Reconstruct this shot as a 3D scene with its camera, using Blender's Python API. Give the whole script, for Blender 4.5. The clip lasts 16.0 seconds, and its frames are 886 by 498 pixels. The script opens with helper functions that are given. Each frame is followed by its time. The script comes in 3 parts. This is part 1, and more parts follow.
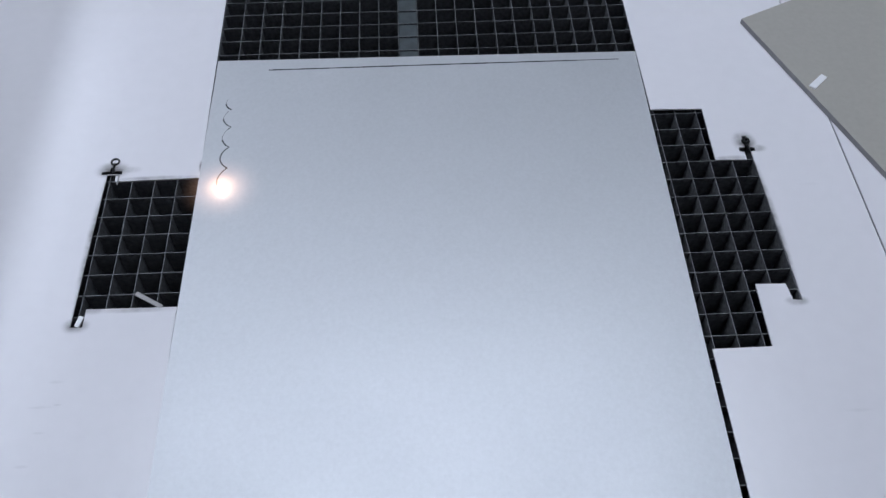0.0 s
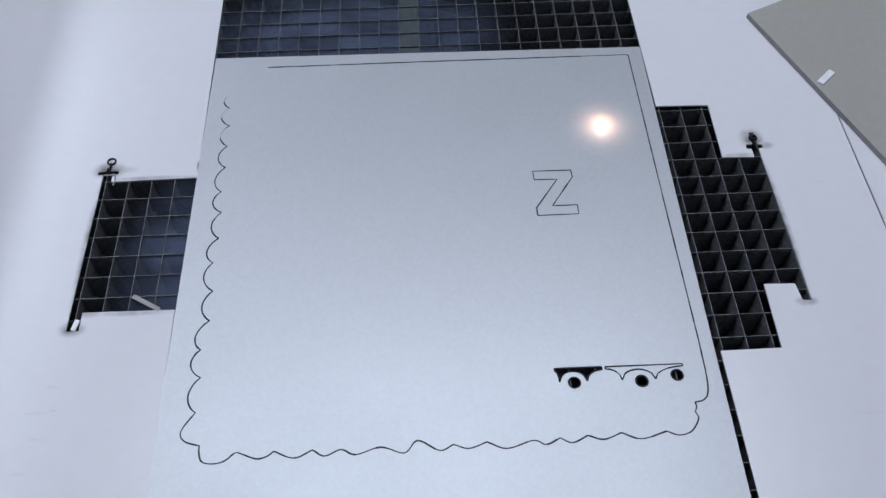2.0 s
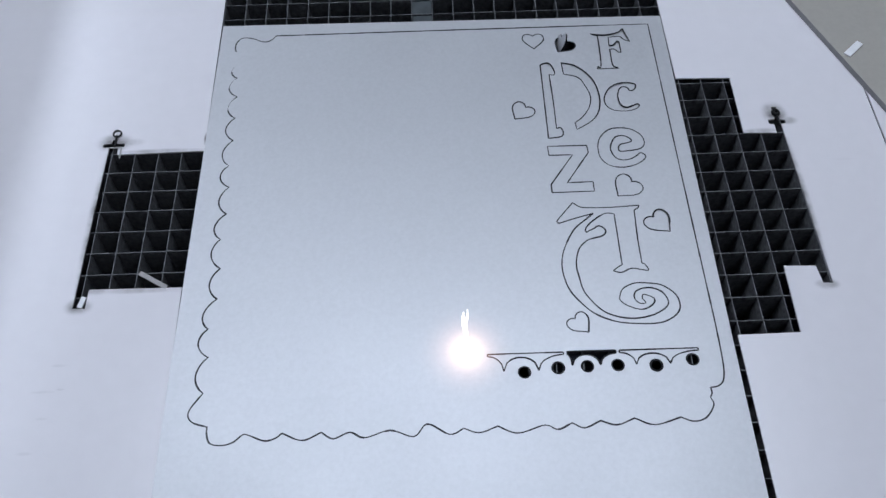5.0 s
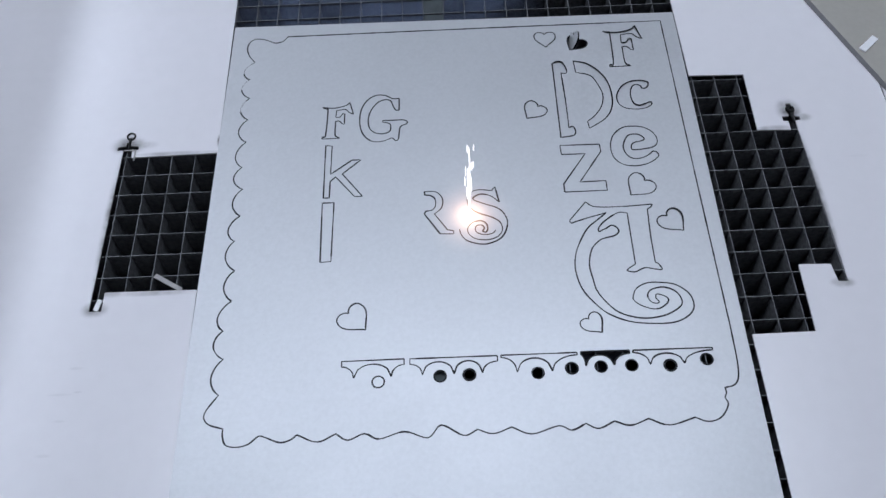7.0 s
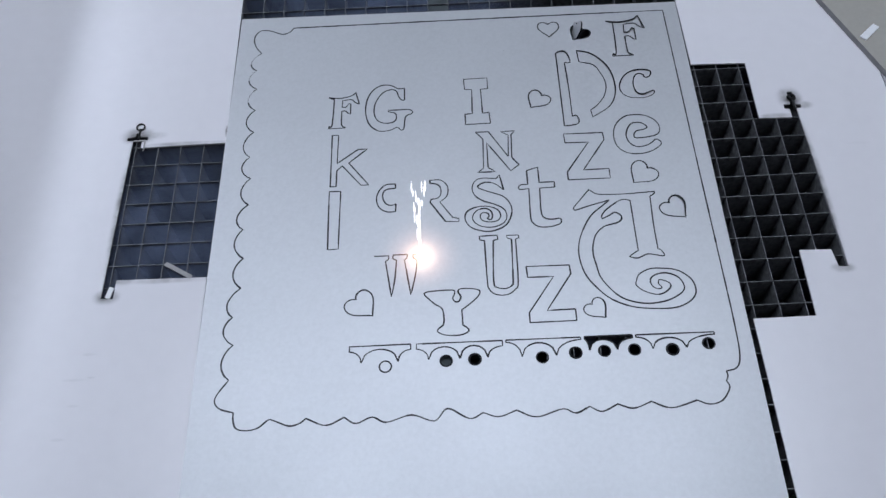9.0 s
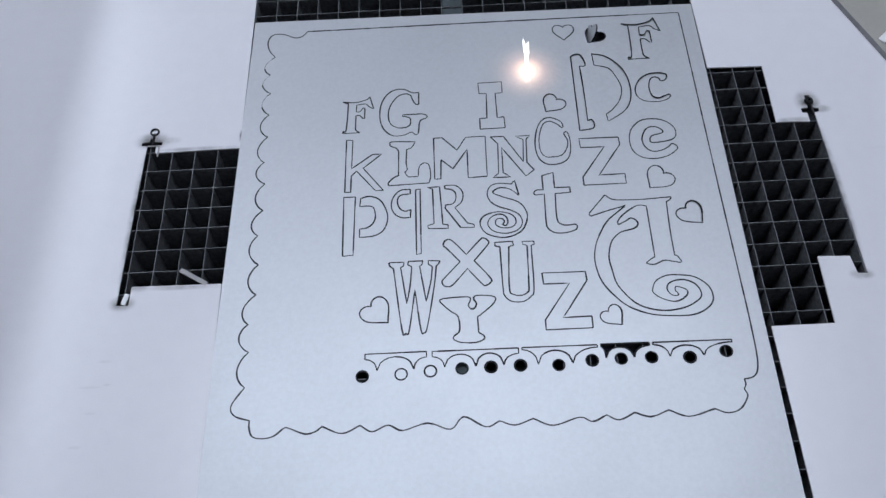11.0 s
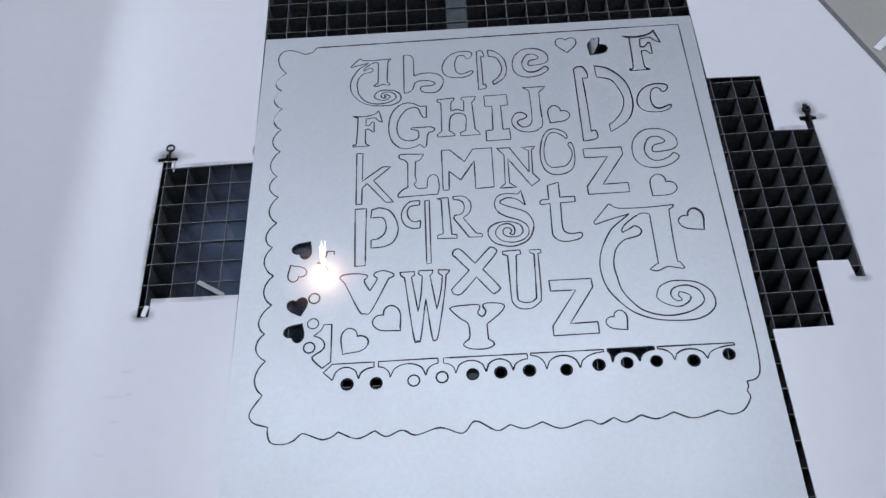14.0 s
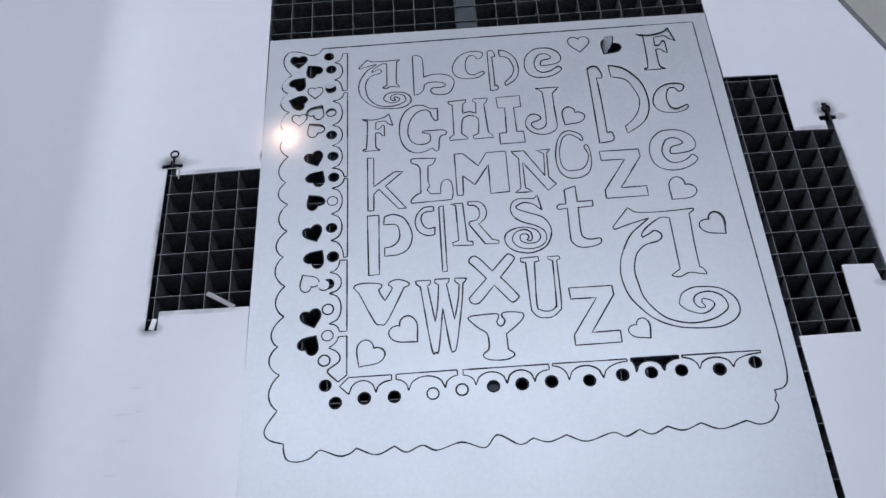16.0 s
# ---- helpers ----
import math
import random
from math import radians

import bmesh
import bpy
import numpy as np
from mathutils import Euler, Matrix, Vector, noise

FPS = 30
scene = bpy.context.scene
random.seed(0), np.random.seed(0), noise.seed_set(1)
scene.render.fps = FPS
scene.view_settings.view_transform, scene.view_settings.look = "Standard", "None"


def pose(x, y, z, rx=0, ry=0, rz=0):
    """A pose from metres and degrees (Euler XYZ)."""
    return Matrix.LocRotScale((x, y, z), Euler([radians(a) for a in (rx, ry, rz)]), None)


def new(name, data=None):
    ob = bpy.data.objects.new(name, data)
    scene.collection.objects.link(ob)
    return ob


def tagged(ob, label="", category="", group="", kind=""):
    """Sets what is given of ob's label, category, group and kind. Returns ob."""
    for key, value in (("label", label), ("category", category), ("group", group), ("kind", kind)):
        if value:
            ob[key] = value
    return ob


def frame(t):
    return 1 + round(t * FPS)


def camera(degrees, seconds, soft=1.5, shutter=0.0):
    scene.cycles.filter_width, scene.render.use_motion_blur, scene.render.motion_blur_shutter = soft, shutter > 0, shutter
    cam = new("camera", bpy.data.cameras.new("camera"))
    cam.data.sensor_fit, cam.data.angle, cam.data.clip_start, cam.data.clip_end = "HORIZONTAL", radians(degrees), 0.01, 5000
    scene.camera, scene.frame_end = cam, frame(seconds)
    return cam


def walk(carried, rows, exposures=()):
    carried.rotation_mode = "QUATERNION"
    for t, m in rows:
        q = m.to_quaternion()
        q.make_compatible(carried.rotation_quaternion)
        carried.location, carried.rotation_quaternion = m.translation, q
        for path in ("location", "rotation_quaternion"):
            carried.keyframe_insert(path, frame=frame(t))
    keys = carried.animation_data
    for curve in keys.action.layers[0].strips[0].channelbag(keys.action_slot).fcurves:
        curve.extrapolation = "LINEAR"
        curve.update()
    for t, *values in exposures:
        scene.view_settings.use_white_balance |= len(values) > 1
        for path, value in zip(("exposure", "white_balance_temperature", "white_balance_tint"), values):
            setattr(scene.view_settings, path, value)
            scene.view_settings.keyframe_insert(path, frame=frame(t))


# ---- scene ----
# The camera: carried by hand over a laser cutting bed. Millimetres and degrees.
cam = camera(54.8, 16.0, soft=1.45)
PATH = [
    (0.0, -4.7, -292.5, 373.7, 35.15, -0.09, -2.69),
    (0.5, -8.5, -296.1, 373.5, 35.38, -0.30, -3.38),
    (1.0, -11.1, -295.3, 373.2, 35.66, -0.46, -3.70),
    (1.5, -8.4, -289.7, 370.0, 35.36, -0.54, -3.38),
    (2.0, -5.7, -285.5, 368.6, 34.83, 0.04, -2.87),
    (2.5, -5.0, -283.2, 365.7, 34.77, -0.28, -2.11),
    (3.0, 1.7, -280.1, 366.4, 33.94, 0.11, -2.28),
    (3.5, 3.5, -279.2, 364.9, 32.98, 0.62, -2.45),
    (4.0, 0.4, -274.0, 362.6, 32.44, 0.56, -2.26),
    (4.5, -4.8, -272.2, 364.7, 32.13, 0.41, -2.08),
    (7.0, -4.3, -268.3, 369.2, 31.49, 1.46, -1.92),
    (7.5, -2.4, -269.2, 371.1, 31.11, 1.62, -1.95),
    (8.0, -3.3, -271.4, 373.0, 30.97, 1.63, -1.93),
    (8.5, -4.2, -274.9, 373.6, 31.10, 1.67, -1.93),
    (9.0, -4.9, -274.3, 373.2, 31.04, 1.83, -1.95),
    (9.5, -6.7, -271.8, 372.5, 30.89, 1.94, -1.80),
    (10.0, -8.2, -267.5, 372.3, 30.71, 2.01, -1.78),
    (12.5, -8.5, -271.8, 384.6, 30.58, 2.74, -1.69),
    (13.0, -10.1, -277.0, 387.0, 30.99, 2.84, -1.98),
    (13.5, -10.0, -277.7, 388.0, 31.18, 2.89, -2.21),
    (14.0, -10.7, -272.6, 387.6, 30.96, 2.92, -2.20),
    (14.5, -10.6, -267.4, 387.8, 30.78, 2.91, -2.16),
    (15.0, -13.8, -263.2, 384.7, 30.65, 2.83, -2.23),
    (15.5, -17.8, -260.7, 383.2, 30.48, 2.86, -2.45),
    (16.0, -24.8, -258.6, 382.5, 30.32, 2.55, -3.16),
]
walk(cam, [(t, pose(x / 1000, y / 1000, z / 1000, rx, ry, rz)) for t, x, y, z, rx, ry, rz in PATH],
     [(0.0, 0.0), (2.5, 0.0), (3.5, -0.02), (4.5, 0.0), (7.0, 0.0), (8.0, -0.06), (9.0, -0.06), (10.0, -0.04), (12.5, 0.0), (16.0, 0.02)])

# ---- world and lights: a workshop with cool lamps added out of view ----
scene.view_settings.exposure = 0.0
world = bpy.data.worlds.new("world")
scene.world = world
world.use_nodes = True
world.node_tree.nodes["Background"].inputs[0].default_value = (0.55, 0.65, 0.9, 1)
world.node_tree.nodes["Background"].inputs[1].default_value = 0.02


def panel_lamp(x, y, z, w, d, watts):
    data = bpy.data.lights.new("lamp_glow", "AREA")
    data.shape, data.size, data.size_y, data.energy, data.color = "RECTANGLE", w, d, watts, (0.772, 0.87, 1.10)
    lamp = new("lamp_glow", data)
    lamp.matrix_world = pose(x, y, z)
    return lamp


# x, y, height, width, depth, power of unseen lamps: a work light over the bed and a long tube to its left, placed by
# their reflections, and one behind added as fill
LAMPS = [(0.05, 0.33, 1.40, 1.30, 0.50, 6.95), (-1.20, 1.15, 1.66, 0.22, 2.0, 8.1), (0.9, -1.2, 1.66, 1.2, 0.10, 1.5)]
CEILING = 1.75
for lx, ly, lz, lw, ld, le in LAMPS:
    panel_lamp(lx, ly, lz - 0.012, lw, ld, le)


# ---- materials ----
def material(name, colour, rough=0.5, metal=0.0, bump=0.0, scale=200.0, vary=0.08, second=None, stretch=(1, 1, 1), spec=0.5):
    """A surface with variation at two scales, fine relief and uneven gloss. scale: grains per metre."""
    m = bpy.data.materials.new(name)
    m.use_nodes = True
    nt = m.node_tree
    b = nt.nodes["Principled BSDF"]
    b.inputs["Metallic"].default_value = metal
    b.inputs["Specular IOR Level"].default_value = spec
    co = nt.nodes.new("ShaderNodeTexCoord")
    mp = nt.nodes.new("ShaderNodeMapping")
    mp.inputs["Scale"].default_value = stretch
    nt.links.new(co.outputs["Object"], mp.inputs["Vector"])
    fine, wide = nt.nodes.new("ShaderNodeTexNoise"), nt.nodes.new("ShaderNodeTexNoise")
    for n, s, d in ((fine, scale, 3.0), (wide, scale / 25.0, 4.0)):
        n.inputs["Scale"].default_value, n.inputs["Detail"].default_value = s, d
        nt.links.new(mp.outputs[0], n.inputs["Vector"])
    mixv = nt.nodes.new("ShaderNodeMath")
    mixv.operation = "MULTIPLY_ADD"
    nt.links.new(fine.outputs["Fac"], mixv.inputs[0])
    mixv.inputs[1].default_value = 0.7
    half = nt.nodes.new("ShaderNodeMath")
    half.operation = "MULTIPLY"
    half.inputs[1].default_value = 0.3
    nt.links.new(wide.outputs["Fac"], half.inputs[0])
    nt.links.new(half.outputs[0], mixv.inputs[2])
    ramp = nt.nodes.new("ShaderNodeValToRGB")
    ramp.color_ramp.elements[0].position, ramp.color_ramp.elements[1].position = 0.3, 0.7
    c2 = second or colour
    ramp.color_ramp.elements[0].color = (*[c * (1 - vary) for c in c2], 1)
    ramp.color_ramp.elements[1].color = (*[min(1, c * (1 + vary)) for c in colour], 1)
    nt.links.new(mixv.outputs[0], ramp.inputs[0])
    nt.links.new(ramp.outputs[0], b.inputs["Base Color"])
    rr = nt.nodes.new("ShaderNodeMapRange")
    rr.inputs["To Min"].default_value, rr.inputs["To Max"].default_value = rough * 0.85, min(1, rough * 1.15)
    nt.links.new(wide.outputs["Fac"], rr.inputs["Value"])
    nt.links.new(rr.outputs[0], b.inputs["Roughness"])
    if bump:
        bp = nt.nodes.new("ShaderNodeBump")
        bp.inputs["Strength"].default_value, bp.inputs["Distance"].default_value = 1.0, bump
        nt.links.new(fine.outputs["Fac"], bp.inputs["Height"])
        nt.links.new(bp.outputs[0], b.inputs["Normal"])
    return m


def glow(name, colour, strength):
    m = bpy.data.materials.new(name)
    m.use_nodes = True
    b = m.node_tree.nodes["Principled BSDF"]
    b.inputs["Base Color"].default_value = (*colour, 1)
    b.inputs["Emission Color"].default_value = (*colour, 1)
    b.inputs["Emission Strength"].default_value = strength
    return m


MAT_BOARD = material("white_laminate", (0.80, 0.778, 0.806), 0.24, bump=0.000008, scale=120, vary=0.015)


def scorch(mat, spots):
    """Brown-black burn marks on a surface: soft smudges of uneven outline round the given places (x, y, reach in millimetres, strength)."""
    nt = mat.node_tree
    b = nt.nodes["Principled BSDF"]
    before = b.inputs["Base Color"].links[0].from_socket
    co = nt.nodes.new("ShaderNodeTexCoord")
    grain = nt.nodes.new("ShaderNodeTexNoise")
    grain.inputs["Scale"].default_value, grain.inputs["Detail"].default_value = 130.0, 4.0
    nt.links.new(co.outputs["Object"], grain.inputs["Vector"])
    total = None
    for x, y, wx, wy, power in spots:
        mp = nt.nodes.new("ShaderNodeMapping")
        mp.vector_type = "TEXTURE"
        mp.inputs["Location"].default_value = (x * 0.001, y * 0.001, 0.001)
        mp.inputs["Scale"].default_value = (wx * 0.001, wy * 0.001, 1.0)
        nt.links.new(co.outputs["Object"], mp.inputs["Vector"])
        ln = nt.nodes.new("ShaderNodeVectorMath")
        ln.operation = "LENGTH"
        nt.links.new(mp.outputs[0], ln.inputs[0])
        mr = nt.nodes.new("ShaderNodeMapRange")
        mr.interpolation_type = "SMOOTHERSTEP"
        mr.inputs["From Min"].default_value, mr.inputs["From Max"].default_value = 1.0, 0.15
        mr.inputs["To Max"].default_value = power
        nt.links.new(ln.outputs["Value"], mr.inputs["Value"])
        if total:
            mx = nt.nodes.new("ShaderNodeMath")
            mx.operation = "MAXIMUM"
            nt.links.new(total, mx.inputs[0])
            nt.links.new(mr.outputs[0], mx.inputs[1])
            total = mx.outputs[0]
        else:
            total = mr.outputs[0]
    uneven = nt.nodes.new("ShaderNodeMath")
    uneven.operation = "MULTIPLY"
    nt.links.new(total, uneven.inputs[0])
    boost = nt.nodes.new("ShaderNodeMapRange")
    boost.inputs["From Min"].default_value, boost.inputs["From Max"].default_value = 0.3, 0.65
    boost.inputs["To Min"].default_value, boost.inputs["To Max"].default_value = 0.35, 1.1
    nt.links.new(grain.outputs["Fac"], boost.inputs["Value"])
    nt.links.new(boost.outputs[0], uneven.inputs[1])
    mix = nt.nodes.new("ShaderNodeMix")
    mix.data_type = "RGBA"
    mix.inputs["B"].default_value = (0.06, 0.05, 0.04, 1)
    nt.links.new(uneven.outputs[0], mix.inputs["Factor"])
    nt.links.new(before, mix.inputs["A"])
    nt.links.new(mix.outputs["Result"], b.inputs["Base Color"])


scorch(MAT_BOARD, [
    (-177, 33, 13, 8, 0.75), (-170, 33, 12, 4, 0.4), (-179, -20, 5, 62, 0.7), (-178, -69, 9, 6, 0.7), (-172, -60, 10, 4, 0.5), (-150, -61, 30, 2.5, 0.35),
    (-150, 26, 34, 2.5, 0.4), (188, 38, 9, 11, 0.8), (188, -71, 8, 4, 0.6), (189.5, -20, 4.5, 60, 0.65), (178, 26, 14, 3, 0.4), (194, 33, 8, 4, 0.4), (-127.5, 33.7, 1.5, 6, 0.8),
    (-181, -100, 5, 1.2, 0.10), (-186, -113, 8, 1.0, 0.12), (-184, -126, 4, 1.0, 0.12), (-178, -112, 3, 0.8, 0.12), (-188, -142, 5, 1.2, 0.13), (200, -132, 10, 1.4, 0.06), (217, 5, 9, 1.4, 0.05),
])
MAT_STEEL = material("galvanised_sheet", (0.540, 0.55, 0.568), 0.46, metal=0.42, bump=0.00003, scale=520, vary=0.042)
MAT_KERF = material("burnt_kerf", (0.012, 0.012, 0.014), 0.9, scale=2000, vary=0.3)
MAT_GRID = material("black_grid_slat", (0.135, 0.138, 0.145), 0.8, scale=400, vary=0.4, spec=0.1)
# brightness of the slats' top edges, put into the colour
MAT_RIM = material("lit_slat_edge", (0.17, 0.176, 0.185), 0.55, metal=0.3, scale=160, vary=0.6)
MAT_TRAY = material("sooty_tray", (0.030, 0.030, 0.033), 0.8, scale=150, vary=0.5, spec=0.15)
MAT_BAR = material("grey_support_bar", (0.30, 0.34, 0.38), 0.5, scale=150, vary=0.2)
MAT_INLAY = material("blue_grey_inlay", (0.050, 0.062, 0.068), 0.75, scale=150, vary=0.25)
MAT_GREY = material("grey_board_face", (0.385, 0.365, 0.325), 0.7, bump=0.00002, scale=300, vary=0.04)
MAT_GREY_EDGE = material("grey_board_core", (0.29, 0.285, 0.285), 0.8, scale=300, vary=0.1)
MAT_CHIP = material("white_offcut", (0.85, 0.85, 0.86), 0.5, scale=300, vary=0.03)
MAT_STRIP = material("pale_offcut", (0.36, 0.35, 0.34), 0.55, scale=300, vary=0.1)
MAT_WIRE = material("scorched_wire", (0.02, 0.02, 0.02), 0.4, metal=0.6, scale=300, vary=0.2)
MAT_WALL = material("painted_wall", (0.565, 0.57, 0.58), 0.8, scale=30, vary=0.05)
MAT_FLOOR = material("concrete_floor", (0.30, 0.30, 0.30), 0.7, scale=30, vary=0.15)
MAT_LAMP = glow("lamp_diffuser", (0.85, 0.92, 1.0), 3.0)


# ---- building helpers (plans in millimetres) ----
MM = 0.001


def part(name, bm, mat, parent=None, label=""):
    """Links a bmesh as one mesh object, under a thing or a part."""
    me = bpy.data.meshes.new(name)
    bm.to_mesh(me)
    bm.free()
    for m in mat if isinstance(mat, (list, tuple)) else [mat]:
        me.materials.append(m)
    ob = new(name, me)
    if parent:
        ob.parent = parent
    if label:
        ob["label"] = label
    return ob


def box(bm, x0, x1, y0, y1, z0, z1, mat=0, top=None):
    v = [bm.verts.new((x * MM, y * MM, z * MM)) for z in (z0, z1) for x, y in ((x0, y0), (x1, y0), (x1, y1), (x0, y1))]
    quads = ((3, 2, 1, 0), (4, 5, 6, 7), (0, 1, 5, 4), (1, 2, 6, 5), (2, 3, 7, 6), (3, 0, 4, 7))
    for k, q in enumerate(quads):
        f = bm.faces.new([v[i] for i in q])
        f.material_index = top if top is not None and k == 1 else mat
    return bm


def plate(outlines, z0, z1):
    """A flat plate with holes: the first outline is its edge, the others are cut through it."""
    cu = bpy.data.curves.new("plan", "CURVE")
    cu.dimensions, cu.fill_mode, cu.extrude = "2D", "BOTH", (z1 - z0) / 2 * MM
    for pts in outlines:
        sp = cu.splines.new("POLY")
        sp.points.add(len(pts) - 1)
        for q, (x, y) in zip(sp.points, pts):
            q.co = (x * MM, y * MM, 0, 1)
        sp.use_cyclic_u = True
    ob = bpy.data.objects.new("plan", cu)
    me = ob.to_mesh()
    bm = bmesh.new()
    bm.from_mesh(me)
    ob.to_mesh_clear()
    bpy.data.objects.remove(ob)
    bpy.data.curves.remove(cu)
    bmesh.ops.remove_doubles(bm, verts=bm.verts, dist=1e-6)
    bmesh.ops.translate(bm, verts=bm.verts, vec=(0, 0, (z0 + z1) / 2 * MM))
    bmesh.ops.recalc_face_normals(bm, faces=bm.faces)
    for f in bm.faces:
        f.smooth = False
    return bm


def thing(name, label, category, kind="", group=""):
    return tagged(new(name), label, category, group, kind)


# ---- the room round the machine ----
def room():
    bm = bmesh.new()
    part_floor = tagged(part("floor", box(bm, -2200, 2200, -2200, 2200, -950, -900), MAT_FLOOR), "bare grey concrete workshop floor", "floor", kind="structure")
    for name, b in (("wall_north", (-2200, 2200, 2200, 2260)), ("wall_south", (-2200, 2200, -2260, -2200)), ("wall_east", (2200, 2260, -2200, 2200)), ("wall_west", (-2260, -2200, -2200, 2200))):
        tagged(part(name, box(bmesh.new(), *b, -900, 1750), MAT_WALL), "plain pale painted workshop wall", "wall", kind="structure")
    tagged(part("ceiling", box(bmesh.new(), -2260, 2260, -2260, 2260, 1752, 1800), MAT_WALL), "plain pale workshop ceiling", "ceiling", kind="structure")
    for lx, ly, lz, lw, ld, le in LAMPS:
        lamp = thing("unseen_lamp", "unseen flat cool white lamp added to light the bed", "lamp", group="work lights")
        x, y, z, w, d = lx * 1000, ly * 1000, lz * 1000, lw * 500, ld * 500
        part("housing", box(bmesh.new(), x - w - 12, x + w + 12, y - d - 12, y + d + 12, z, z + 40), MAT_WALL, lamp)
        part("diffuser", box(bmesh.new(), x - w, x + w, y - d, y + d, z - 8, z - 0.5), MAT_LAMP, lamp)
        part("hanger", box(bmesh.new(), x - 6, x + 6, y - 6, y + 6, z + 40, 1752), MAT_BAR, lamp)


room()


def add_shade_panel():
    """A low unseen panel beside the bed, added to cast shade on the left board."""
    tagged(part("shade_panel", box(bmesh.new(), -345, -333, -500, 900, -24, 192), MAT_WALL), "unseen grey panel added to shade the left board", "panel", kind="structure")
    tagged(part("shade_panel_foot", box(bmesh.new(), -350, -328, -500, 900, -900, -24.2), MAT_WALL), "unseen grey plinth under the added shade panel", "panel", kind="structure")


add_shade_panel()

# ---- the cutting bed: an egg-crate grid over a sooty tray ----
CELL = 12.7
GRID_DEPTH = 22.0


def slat_mesh(length, name):
    """One upright slat, its upper edge coloured paler than its sooty sides for the light it catches."""
    bm = box(bmesh.new(), -length / 2, length / 2, -0.15, 0.15, -GRID_DEPTH, 0.0, 0, 1)
    me = bpy.data.meshes.new(name)
    bm.to_mesh(me)
    bm.free()
    me.materials.append(MAT_GRID)
    me.materials.append(MAT_RIM)
    return me


def cutting_bed():
    bed = thing("cutting_bed", "black egg-crate laser cutting grid with top edges coloured as lit", "cutting bed")
    x0, x1, y0, y1 = -26 * CELL, 26 * CELL, -22 * CELL, 22 * CELL
    across, along = slat_mesh(x1 - x0, "cross_slat"), slat_mesh(y1 - y0, "long_slat")
    for j in range(-22, 23):
        ob = new("cross_slat", across)
        ob.parent, ob.matrix_basis = bed, pose(0, j * CELL * MM, 0)
    for i in range(-26, 27):
        ob = new("long_slat", along)
        ob.parent, ob.matrix_basis = bed, pose(i * CELL * MM, 0, -0.00005, 0, 0, 90)
    part("tray", box(bmesh.new(), x0, x1, y0 - 30, y1 + 30, -32, -22.2), MAT_TRAY, bed, "sooty black tray under the grid")
    part("support_bar", box(bmesh.new(), -12.2, -0.5, y0, y1, -3, -1.2), MAT_INLAY, bed, "bluish grey bar let into the grid")
    for sx in (-1, 1):
        for sy in (-1, 1):
            part("leg", box(bmesh.new(), sx * 300 - 20, sx * 300 + 20, sy * 290 - 20, sy * 290 + 20, -900, -32), MAT_BAR, bed)
    return bed


cutting_bed()

# ---- white cover boards round the work ----
BOARD = 1.0


def cover_boards():
    left = [(-127.6, 330), (-127.4, 25.3), (-174.6, 24.6), (-174.8, 29.6), (-171.5, 29.8), (-171.5, 32.2), (-176.0, 32.4), (-176.2, 35), (-178.6, 35), (-178.8, 32.4),
            (-183.2, 32.0), (-183.2, 29.8), (-179.9, 29.6), (-180.8, -70), (-174.5, -70.2), (-174.5, -59.6), (-128.8, -60.1), (-129.1, -330), (-332, -330), (-332, 330)]
    right = [(138.5, 330), (138.1, 66.8), (169.1, 65.9), (168.1, 25.3), (186.2, 24.6), (186.2, 30.5), (183.5, 31), (183.5, 34.0), (187.3, 34.2), (187.3, 43), (190.2, 43), (190.2, 34), (193, 33.6), (193, 31.2),
             (190.2, 30.8), (190.9, -70.5), (186.0, -70.2), (184.8, -60.4), (169.1, -59.9), (168.2, -96.5), (138.1, -96.7), (137.4, -330), (243.1, -330), (243.1, 330)]
    far = [(244.2, -330), (620, -330), (620, 330), (243.9, 330)]
    for pts, label in ((left, "white laminate cover board with a scorched notch"), (right, "white laminate cover board with a stepped scorched notch"), (far, "plain white laminate cover board")):
        tagged(part("cover_board", plate([pts], 0.02, BOARD), MAT_BOARD), label, "board", "cover boards")


cover_boards()


def wire_hook(x, y, turn, bow, gauge):
    bm = bmesh.new()
    bmesh.ops.create_cone(bm, segments=10, radius1=0.0006, radius2=0.0006, depth=0.008, cap_ends=True, matrix=pose(0, 0, 0, 90))
    hook = tagged(new("wire_hook"), "small scorched wire eye hook at a notch", "hook", "wire hooks")
    part("shank", bm, MAT_WIRE, hook)
    bm = bmesh.new()
    rings = [[bm.verts.new((math.cos(a) * (bow + gauge * math.cos(b)) * MM, (5.4 + math.sin(a) * (bow + gauge * math.cos(b))) * MM, gauge * math.sin(b) * MM)) for b in (k * math.pi / 3 for k in range(6))] for a in (k * math.pi / 10 for k in range(20))]
    for i in range(20):
        for j in range(6):
            bm.faces.new([rings[i][j], rings[(i + 1) % 20][j], rings[(i + 1) % 20][(j + 1) % 6], rings[i][(j + 1) % 6]])
    part("eye", bm, MAT_WIRE, hook)
    hook.matrix_basis = pose(x * MM, y * MM, (BOARD + gauge + 0.01) * MM, 0, 0, turn)


wire_hook(-176.6, 33.5, 0, 2.2, 0.5)
clip = box(box(bmesh.new(), -179.4, -172.5, 28.9, 29.6, BOARD + 0.02, BOARD + 0.5), -173.2, -172.5, 21.8, 28.9, BOARD + 0.02, BOARD + 0.5)
tagged(part("wire_clip", clip, MAT_STRIP), "pale bent wire lying across the scorched notch", "wire")
wire_hook(188.6, 32.5, 2, 1.5, 1.1)

